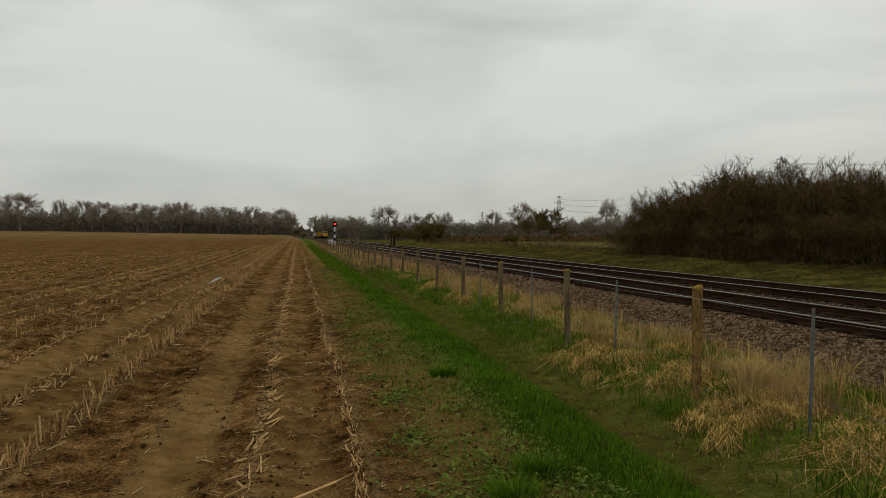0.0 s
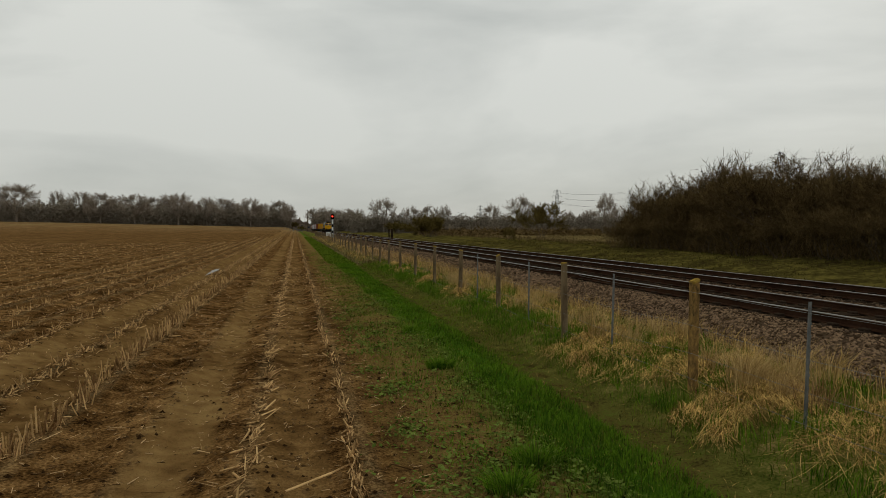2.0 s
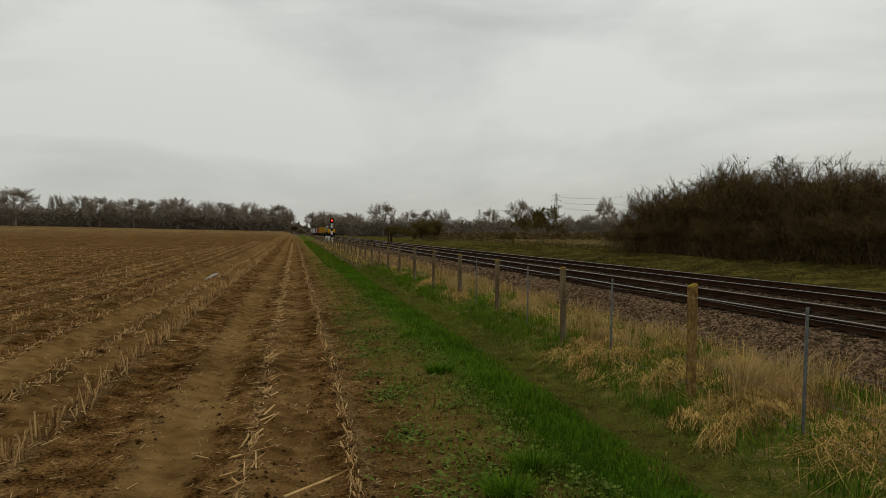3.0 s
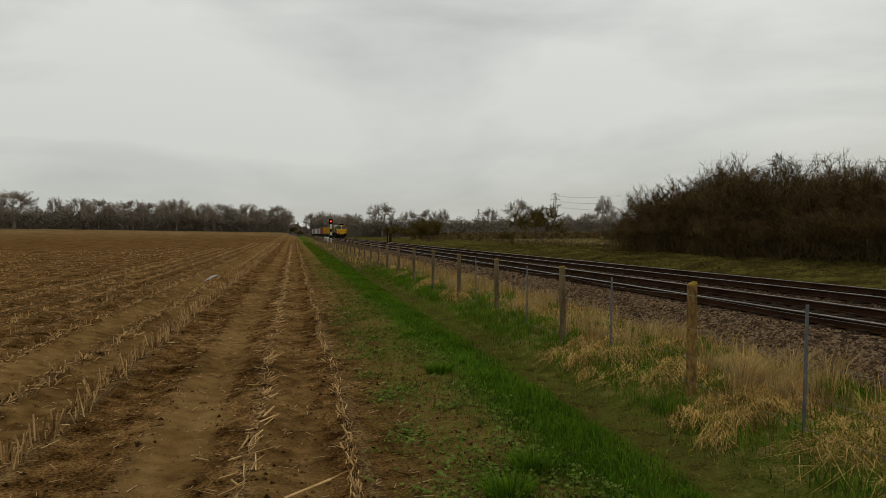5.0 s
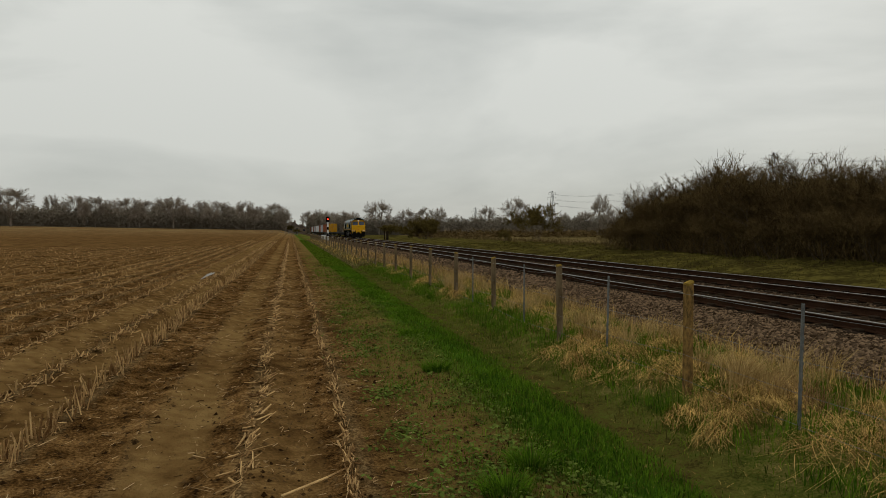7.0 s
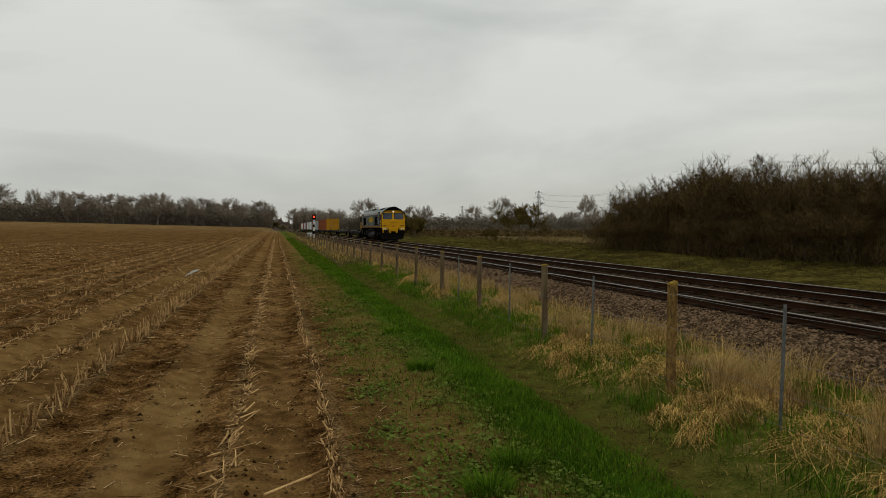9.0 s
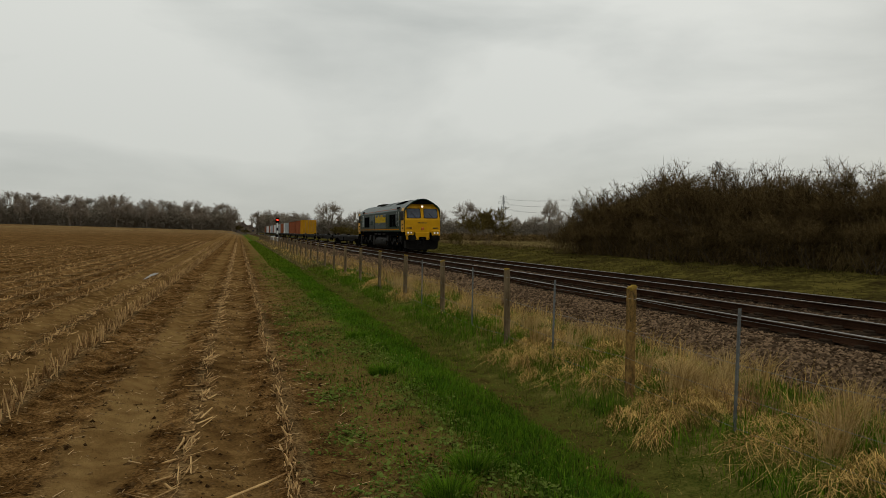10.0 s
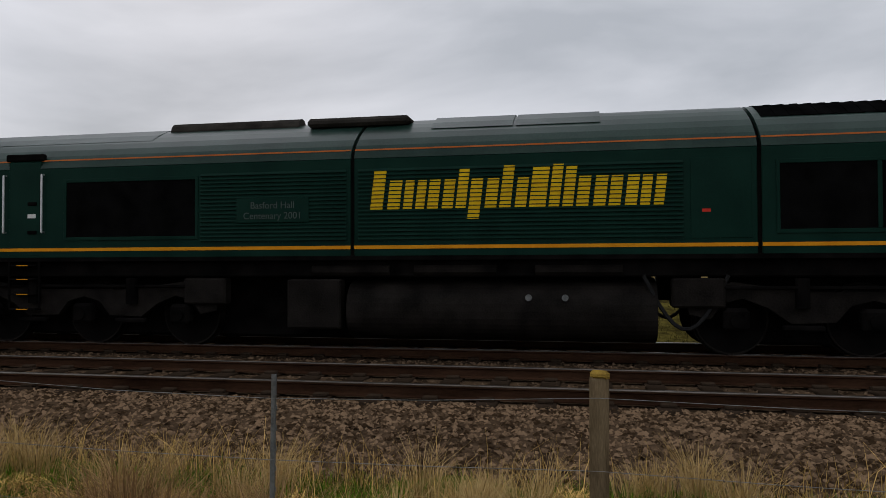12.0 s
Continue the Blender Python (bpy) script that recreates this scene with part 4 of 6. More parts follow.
# the thorn thicket beside the railway
rng = np.random.default_rng(7)
thicket = []
TOPS = (0.96, 0.95, 0.96, 1.03, 1.08, 1.08, 1.06, 1.0, 0.86, 0.64)
for i, f in enumerate(TOPS):
    y = 18.6 + 3.1 * i
    thicket.append((14.6 + rng.uniform(-0.6, 0.6), y + rng.uniform(-0.6, 0.6), rng.uniform(4.3, 4.9) * f, 1.15))
    if i < 9:
        thicket.append((17.2 + rng.uniform(-0.6, 0.6), y + 1.5 + rng.uniform(-0.6, 0.6), rng.uniform(4.5, 5.1) * f, 1.15))
    thicket.append((13.6 + rng.uniform(-0.3, 0.3), y + 0.6 + rng.uniform(-0.5, 0.5), rng.uniform(1.8, 3.0) * f, 1.6))
for i, (x, y, h, w) in enumerate(thicket):
    plant(SHRUBS, i * 5 // 3, "thorn_shrub", "dense dark leafless thorn shrub on the railway bank", "shrub", "thorn thicket", x, y, h, 137 * i, w, TWIG_GREEN if i == 2 else TWIG)
plant(AIRY, 0, "hawthorn_bush", "bare hawthorn bush with twiggy upright shoots on grass", "shrub", "", 16.2, 8.0, 4.7, 40, 1.05, TWIG)



def tangle(name, label, seed, count, x0, x1, y0, y1, top, wide, material, zbase=0.0):
    """Criss-crossing thorn twigs that fill a thicket down to the ground."""
    g = np.random.default_rng(seed)
    x, y = g.uniform(x0, x1, count), g.uniform(y0, y1, count)
    edge = np.minimum(np.minimum(x - x0, x1 - x), np.minimum(y - y0, y1 - y)).clip(0, 1.2) / 1.2
    h = top * (0.45 + 0.55 * edge) * (0.85 + 0.15 * np.sin(y * 1.3) * np.sin(x * 2.0 + y * 0.4))
    z = zbase + g.uniform(-0.05, 1, count) * h
    base = np.stack([x, y, z], 1)
    tip = base + np.stack([g.normal(0, 0.3, count), g.normal(0, 0.3, count), g.normal(0.35, 0.3, count)], 1)
    a = g.uniform(0, 6.283, count)
    s = np.stack([np.cos(a), np.sin(a), g.normal(0, 0.5, count)], 1) * wide
    v = np.stack([base - s, base + s, tip], 1).reshape(-1, 3)
    tagged(link_mesh(name, soup(name, v, np.arange(3 * count).reshape(-1, 3)), material), label, "undergrowth", kind="stuff")


tangle("bramble_tangle", "brown bramble and thorn tangle inside the thicket", 5, 60000, 12.9, 18.5, 16.5, 46.5, 3.4, 0.011, TWIG)
tangle("bramble_tangle", "brown twiggy tangle at the hawthorn foot", 6, 1100, 14.9, 17.5, 6.6, 9.5, 1.4, 0.012, TWIG_GREEN)

# shrubs and trees further along and behind
for i, (x, y, h, w) in enumerate(((12.1, 112.0, 4.1, 0.95), (13.3, 113.0, 3.8, 0.9), (15.6, 79, 1.8, 0.6), (14.5, 165, 3.2, 1.6))):
    plant(BUSHES, i, "round_bush", "dense rounded brown winter bush on the far verge", "bush", "bushes beyond the track", x, y, h, 77 * i, w, TWIG_GREEN if i in (0, 1) else TWIG)
plant(THORN, 0, "hawthorn_tree", "spreading bare hawthorn tree at the meadow edge", "tree", "field trees", 31.2, 112.0, 6.0, 30, 1.0, TWIG_GREEN)


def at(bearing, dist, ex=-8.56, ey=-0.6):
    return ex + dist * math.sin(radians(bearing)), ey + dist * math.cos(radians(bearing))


for i, (b, d, h, w) in enumerate(((6.9, 230, 12.0, 1.0), (1.5, 690, 22.0, 1.0), (2.2, 520, 17.0, 1.1), (3.0, 400, 13.5, 1.1), (4.0, 300, 10.5, 1.1), (4.9, 270, 8.8, 1.1), (9.1, 235, 9.4, 0.9), (10.6, 240, 10.0, 0.9), (11.8, 240, 9.4, 0.8),
                                 (15.5, 240, 10.4, 0.75), (17.75, 200, 11.4, 0.75), (24.4, 215, 11.8, 0.8), (23.2, 235, 8.2, 1.0), (25.4, 240, 8.8, 0.9), (21.6, 250, 7.5, 1.1),
                                 (57.9, 130, 9.6, 0.9), (62.2, 140, 8.2, 1.1), (64.5, 150, 7.6, 1.0), (54.8, 160, 8.0, 1.0), (77.5, 150, 8.0, 1.2), (80.0, 160, 8.4, 1.2), (83.5, 170, 8.6, 1.1), (88, 170, 8.4, 1.2), (73, 160, 7.6, 1.2), (69, 165, 7.2, 1.2))):
    x, y = at(b, d)
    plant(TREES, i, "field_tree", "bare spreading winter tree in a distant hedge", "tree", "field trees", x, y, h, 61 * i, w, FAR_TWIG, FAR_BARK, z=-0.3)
# the long wood across the field
wood_spots = [(-24.5, 18.5, 1.1), (-22.2, 18.0, 1.1), (-19.1, 19.5, 1.3), (-16.6, 17.0, 0.7), (-15.2, 17.5, 0.7), (-13.9, 17.0, 0.95), (-12.9, 15.5, 0.9), (-11.6, 16.5, 1.0), (-10.3, 16.5, 0.9), (-9.3, 16.0, 0.8), (-8.6, 17.8, 0.95), (-7.6, 14.5, 0.8), (-6.6, 15.5, 0.9), (-5.5, 16.5, 1.0), (-4.5, 15.0, 0.8), (-3.4, 15.5, 0.95), (-2.3, 15.0, 0.8), (-1.2, 16.5, 0.95), (-0.4, 11.0, 0.7)]
wood_spots += [(b + 0.65, h * 0.8, w * 0.9) for b, h, w in wood_spots[3:-1]]
for i, (b, h, w) in enumerate(wood_spots):
    x, y = at(b, 395 + 25 * math.sin(i * 2.4))
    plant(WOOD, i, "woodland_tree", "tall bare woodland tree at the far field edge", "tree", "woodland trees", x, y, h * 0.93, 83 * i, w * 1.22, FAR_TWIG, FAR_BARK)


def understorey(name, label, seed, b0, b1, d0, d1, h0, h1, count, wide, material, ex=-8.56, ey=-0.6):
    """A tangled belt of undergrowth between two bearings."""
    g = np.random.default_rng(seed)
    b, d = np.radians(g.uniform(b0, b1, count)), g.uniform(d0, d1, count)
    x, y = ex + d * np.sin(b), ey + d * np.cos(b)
    crest = 0.70 + 0.20 * np.abs(np.sin(np.degrees(b) * 1.9 + seed)) + 0.10 * np.abs(np.sin(np.degrees(b) * 4.7))
    h = (h0 + (h1 - h0) * g.uniform(0, 1, count) ** 1.5) * crest
    z0 = g.uniform(-0.1, 0.95, count) * h
    z0 = np.maximum(z0, -0.4) + ground_z(x, y)
    h = h + ground_z(x, y)
    base = np.stack([x, y, z0], 1)
    tip = base + np.stack([g.normal(0, 5.0, count) * wide, g.normal(0, 5.0, count) * wide, g.normal(1.5, 4.0, count) * wide], 1)
    s = g.normal(0, 0.75, (count, 3)) * wide * g.uniform(0.4, 1.4, count)[:, None]
    v = np.stack([base - s, base + s, tip], 1).reshape(-1, 3)
    tagged(link_mesh(name, soup(name, v, np.arange(3 * count).reshape(-1, 3)), material), label, "undergrowth", kind="stuff")


# undergrowth belts in the far colour that carries the haze
understorey("woodland_undergrowth", "dark tangled undergrowth below the far wood", 1, -27, -0.3, 382, 425, 7.5, 11.5, 105000, 0.19, FAR_HAZED)
understorey("hedgerow", "brown winter hedgerow behind the railway", 2, 4.4, 30, 232, 248, 4.4, 7.2, 105000, 0.105, FAR_HAZED)
understorey("hedgerow", "brown winter hedge along the distant railway", 6, 2.9, 4.6, 320, 350, 6.0, 9.5, 12000, 0.2, FAR_HAZED)
understorey("hedgerow", "brown winter hedge along the distant railway", 7, 2.05, 3.1, 470, 510, 9.0, 13.0, 12000, 0.3, FAR_HAZED)
understorey("hedgerow", "brown winter hedge along the distant railway", 9, 1.4, 2.2, 690, 740, 12.0, 18.0, 12000, 0.45, FAR_HAZED)
understorey("hedgerow", "dark scrub along the hedge foot", 3, 8, 30, 228, 240, 2.0, 3.6, 30000, 0.07, FAR_HAZED)
understorey("hedgerow", "dark far hedge at the meadow edge", 4, 30, 105, 150, 175, 3.4, 5.2, 120000, 0.105, FAR_HAZED)
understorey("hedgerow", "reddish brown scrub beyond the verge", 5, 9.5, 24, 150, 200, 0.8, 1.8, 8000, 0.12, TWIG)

# ---- far things: pylons, power lines, houses, a pole ----
PYLON_AT = [((*at(20.65, 800), 45.0), 28), ((*at(36.7, 430), 43.8), 28), ((*at(75.0, 420), 46.0), 50), ((*at(14.6, 1250), 42.0), 20)]


def lattice(height):
    bm = bmesh.new()
    half = lambda z: 3.2 * (1 - z / height) ** 1.2 + 0.6 * min(1.0, (height - z) / (0.08 * height)) + 0.1
    levels = [height * q for q in (0, 0.18, 0.34, 0.47, 0.58, 0.67, 0.75, 0.83, 0.92, 1.0)]
    for z0, z1 in zip(levels, levels[1:]):
        h0, h1 = half(z0), half(z1)
        for sx, sy in ((-1, -1), (1, -1), (1, 1), (-1, 1)):
            rod(bm, (sx * h0, sy * h0, z0), (sx * h1, sy * h1, z1), 0.17, 4)
        for sy in (-1, 1):
            rod(bm, (-h0, sy * h0, z0), (h1, sy * h1, z1), 0.09, 4)
            rod(bm, (h0, sy * h0, z0), (-h1, sy * h1, z1), 0.09, 4)
    return bm


def arm(z, reach, up):
    bm = bmesh.new()
    for s in (-1, 1):
        rod(bm, (0, -0.5, z), (s * reach, 0, z + up * 0.3), 0.13, 4)
        rod(bm, (0, 0.5, z), (s * reach, 0, z + up * 0.3), 0.13, 4)
        rod(bm, (0, 0, z + 1.8), (s * reach, 0, z + up * 0.3), 0.10, 4)
        rod(bm, (s * reach, 0, z + up * 0.3), (s * reach, 0, z - 2.4), 0.13, 4)
    return bm


for (x, y, h), turn in PYLON_AT:
    p = thing("pylon", "grey steel lattice electricity pylon far across the fields", "pylon", "pylons", at=(x, y, -1))
    p.rotation_euler.z = radians(turn)
    part("tower", lattice(h), STEEL, p)
    for f, reach in ((0.70, 6.0), (0.83, 8.0), (0.955, 5.5)):
        part("cross_arm", arm(h * f, reach, 1.0), STEEL, p)
for k, (f, off) in enumerate(((0.645, -6), (0.645, 6), (0.775, -8), (0.775, 8), (0.90, -5.5), (0.90, 5.5))):
    for (a, ta), (b, tb) in ((PYLON_AT[0], PYLON_AT[1]), (PYLON_AT[1], PYLON_AT[2])):
        pa = np.array([a[0] + off * math.cos(radians(ta)), a[1] + off * math.sin(radians(ta)), a[2] * f])
        pb = np.array([b[0] + off * math.cos(radians(tb)), b[1] + off * math.sin(radians(tb)), b[2] * f])
        t = np.linspace(0, 1, 25)[:, None]
        line = pa * (1 - t) + pb * t
        line[:, 2] -= 9 * (4 * t * (1 - t))[:, 0]
        tagged(link_mesh("power_line", soup("power_line", *tubes(line[:-1], line[1:], np.full(24, 0.07), np.full(24, 0.07))), WIRE), "thin sagging power line between pylons", "power line", "power lines")


def house(x, y, w, d, h, ridge, turn):
    ob = thing("house", "small distant brick house with a tiled roof", "house", "houses by the crossing", at=(x, y, -0.3))
    ob.rotation_euler.z = radians(turn)
    bm = bmesh.new()
    box(bm, (-w / 2, -d / 2, 0), (w / 2, d / 2, h), 0.03)
    part("wall", bm, BRICKHOUSE, ob)
    bm = bmesh.new()
    plate(bm, [(-w / 2 - 0.3, h - 0.1), (w / 2 + 0.3, h - 0.1), (0, ridge)], d + 0.6, lambda u, v, t: Vector((u, -d / 2 - 0.3 + t, v + 0.02)))
    part("roof", bm, ROOFTILE, ob)
    for i in range(2):
        bm = bmesh.new()
        box(bm, (-w / 4 + i * w / 2 - 0.5, -d / 2 - 0.04, h * 0.5), (-w / 4 + i * w / 2 + 0.5, -d / 2 + 0.05, h * 0.8), 0.02)
        part("window", bm, GLASS, ob)
    bm = bmesh.new()
    box(bm, (w * 0.2, -0.4, h), (w * 0.2 + 0.7, 0.4, ridge + 0.9), 0.03)
    part("chimney", bm, BRICKHOUSE, ob)


house(*at(0.1, 410), 7, 7, 4.2, 6.8, 20)
house(*at(0.75, 430), 6, 7, 3.4, 5.6, 10)
bm = bmesh.new()
rod(bm, (0, 0, -0.5), (0, 0, 9), 0.12, 6, 0.09)
box(bm, (-0.7, -0.06, 8.4), (0.7, 0.06, 8.55), 0.01)
pole = part("telegraph_pole", bm, BARK, None)
pole.location = (*at(0.95, 300), 0)
tagged(pole, "wooden telegraph pole beside distant houses", "pole")
g_fence = thing("gate", "pale metal field gate at the far end of the field", "gate", at=(*at(-0.8, 260), -0.2))
for i in range(5):
    bm = bmesh.new()
    box(bm, (-6, -0.03, 0.3 + 0.25 * i), (6, 0.03, 0.36 + 0.25 * i), 0.01)
    part("bar", bm, STEEL, g_fence)
for i in range(5):
    bm = bmesh.new()
    box(bm, (-6.1 + 3 * i, -0.05, -0.3), (-5.95 + 3 * i, 0.05, 1.55), 0.01)
    part("post", bm, STEEL, g_fence)
plant(BUSHES, 1, "round_bush", "brown garden bush before the distant house", "bush", "bushes by the house", *at(-0.25, 395), 4.5, 30, 1.3, FAR_TWIG)
plant(BUSHES, 0, "round_bush", "brown garden bush before the distant house", "bush", "bushes by the house", *at(0.5, 390), 3.0, 80, 1.3, FAR_TWIG)
# low white-topped marker posts by the line
for x, y in ((7.6, 122.0), (7.6, 125.0), (7.4, 119.0)):
    bm = bmesh.new()
    box(bm, (-0.1, -0.1, -0.4), (0.1, 0.1, 1.5), 0.02)
    o = part("marker_post", bm, SLEEPER, None)
    o.location = (x, y, -0.2)
    tagged(o, "dark timber marker post beside the track", "post", "marker posts")

# ---- the colour light signal ----
signal = thing("railway_signal", "red railway signal on a black and white banded post", "railway signal", at=(-2.3, 124.0, -0.4))
bm = bmesh.new()
rod(bm, (0, 0, 0), (0, 0, 3.3), 0.13, 10)
post = part("post", bm, WHITE, signal)
for z in (0.9, 2.0):
    bm = bmesh.new()
    rod(bm, (0, 0, z), (0, 0, z + 0.5), 0.14, 10)
    part("band", bm, BLACK, post)
bm = bmesh.new()
plate(bm, rounded(-0.31, -0.42, 0.31, 0.45, 0.18), 0.06, lambda u, v, w: Vector((u, -0.16 + w, 3.75 + v)))
box(bm, (-0.26, -0.12, 3.45), (0.26, 0.2, 4.15), 0.03)
head = part("signal_head", bm, BLACK, signal)
bm = bmesh.new()
rod(bm, (0, -0.20, 3.8), (0, -0.165, 3.8), 0.14, 16)
part("red_aspect", bm, LAMP_RED, head, "lit red lamp")
bm = bmesh.new()
rod(bm, (0, -0.42, 4.06), (0, -0.16, 4.08), 0.03, 6)
box(bm, (-0.22, -0.42, 4.04), (0.22, -0.16, 4.07), 0.01)
part("hood", bm, BLACK, head)
bm = bmesh.new()
box(bm, (-1.1, -0.2, 0.0), (-0.35, 0.4, 1.1), 0.03)
part("equipment_cabinet", bm, BOX_WHITE, signal, "pale grey equipment cabinet")
bm = bmesh.new()
for s in (-0.2, 0.2):
    rod(bm, (s, 0.35, 0), (s, 0.35, 3.4), 0.025, 6)
for i in range(11):
    rod(bm, (-0.2, 0.35, 0.3 + 0.3 * i), (0.2, 0.35, 0.3 + 0.3 * i), 0.018, 6)
part("ladder", bm, STEEL, signal)


# ---- the locomotive: front at y = 0, running towards -y, x across, z from the railhead ----
HALF = 1.33
loco = thing("diesel_locomotive", "dark green and yellow diesel freight locomotive hauling containers", "locomotive")
L = 20.5
roofline = [(HALF, 1.50), (HALF, 3.06), (1.27, 3.22), (1.02, 3.46), (0.64, 3.69), (0.32, 3.83), (0.10, 3.87)]
for _ in range(1):
    # round the shoulder by cutting its corners
    soft_line = [roofline[0], roofline[1]]
    for (xa, za), (xb, zb) in zip(roofline[1:], roofline[2:]):
        soft_line += [(0.75 * xa + 0.25 * xb, 0.75 * za + 0.25 * zb), (0.25 * xa + 0.75 * xb, 0.25 * za + 0.75 * zb)]
    roofline = soft_line + [roofline[-1]]
crown = [(0.86, 3.562), (0.64, 3.694), (0.32, 3.834), (0.10, 3.874)]
crown = crown + [(-x, z) for x, z in crown[::-1]]


def section(scale=1.0):
    right = roofline
    return right + [(-x, z) for x, z in right[::-1]]


def shell(y0, y1, lo, hi):
    """A length of bodyside or roof: the part of the section between two heights."""
    pts = [(x, z) for x, z in section() if lo - 1e-6 <= z <= hi + 1e-6]
    bm = bmesh.new()
    a = [bm.verts.new((x, y0, z)) for x, z in pts]
    b = [bm.verts.new((x, y1, z)) for x, z in pts]
    for i in range(len(pts) - 1):
        bm.faces.new((a[i], a[i + 1], b[i + 1], b[i]))
    bm.faces.new(a)
    bm.faces.new(b[::-1])
    return bm


# bodysides below the roof, in three casings with dark gaps between
for y0, y1 in ((1.75, 5.46), (5.52, 11.55), (11.61, 18.75)):
    bm = bmesh.new()
    box(bm, (-HALF, y0, 1.50), (HALF, y1, 3.06), 0.012)
    part("body_casing", bm, GREEN, loco)
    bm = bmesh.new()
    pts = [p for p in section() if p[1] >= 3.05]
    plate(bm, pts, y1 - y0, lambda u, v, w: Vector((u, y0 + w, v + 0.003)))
    part("roof_casing", bm, GREEN_SHOULDER, loco, "weathered green roof shoulder with sky sheen painted in")
bm = bmesh.new()
box(bm, (-1.29, 1.4, 1.52), (1.29, 19.1, 3.02))
plate(bm, [(x * 0.96, z - 0.06) for x, z in section() if z >= 3.05], 17.5, lambda u, v, w: Vector((u, 1.5 + w, v)))
part("inner_frame", bm, BLACK, loco)
# weathered crown of the roof, painted paler still for the sky's sheen
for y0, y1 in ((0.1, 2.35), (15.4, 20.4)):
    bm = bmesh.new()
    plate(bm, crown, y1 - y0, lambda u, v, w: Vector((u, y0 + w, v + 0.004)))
    part("roof_panel", bm, GREEN_ROOF, loco, "faded grey-green roof panel with sky sheen painted in")
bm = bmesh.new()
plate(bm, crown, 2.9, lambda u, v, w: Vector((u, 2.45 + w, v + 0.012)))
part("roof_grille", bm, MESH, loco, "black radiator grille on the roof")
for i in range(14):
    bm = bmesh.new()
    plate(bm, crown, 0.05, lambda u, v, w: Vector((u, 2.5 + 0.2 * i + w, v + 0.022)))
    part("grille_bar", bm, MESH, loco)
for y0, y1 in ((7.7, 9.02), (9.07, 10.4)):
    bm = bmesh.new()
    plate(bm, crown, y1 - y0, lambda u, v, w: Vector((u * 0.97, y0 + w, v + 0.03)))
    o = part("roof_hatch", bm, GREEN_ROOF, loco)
bm = bmesh.new()
rod(bm, (-0.25, 12.85, 3.76), (-0.25, 15.3, 3.76), 0.20, 14)
part("silencer", bm, ROOF_SOOT, loco, "sooty round exhaust silencer")
bm = bmesh.new()
box(bm, (-0.7, 10.8, 3.72), (0.6, 12.6, 3.87), 0.05)
part("exhaust_cover", bm, ROOF_SOOT, loco)

# long lines along the bodyside
for s in (-1, 1):
    for z0, z1, m, nm in ((1.62, 1.675, GOLD, "gold_line"), (3.19, 3.212, ORANGE, "orange_line")):
        bm = bmesh.new()
        inset = 0.004 if z0 < 2 else -0.040
        for y0, y1 in ((1.75, 5.46), (5.52, 11.55), (11.61, 18.75)):
            box(bm, (s * (HALF + inset) - 0.003, y0, z0), (s * (HALF + inset) + 0.003, y1, z1))
        part(nm, bm, m, loco)
    bm = bmesh.new()
    box(bm, (s * (HALF - 0.03) - 0.03, 0.9, 1.44), (s * (HALF - 0.03) + 0.03, 19.6, 1.52), 0.006)
    part("sill", bm, BLACK, loco)

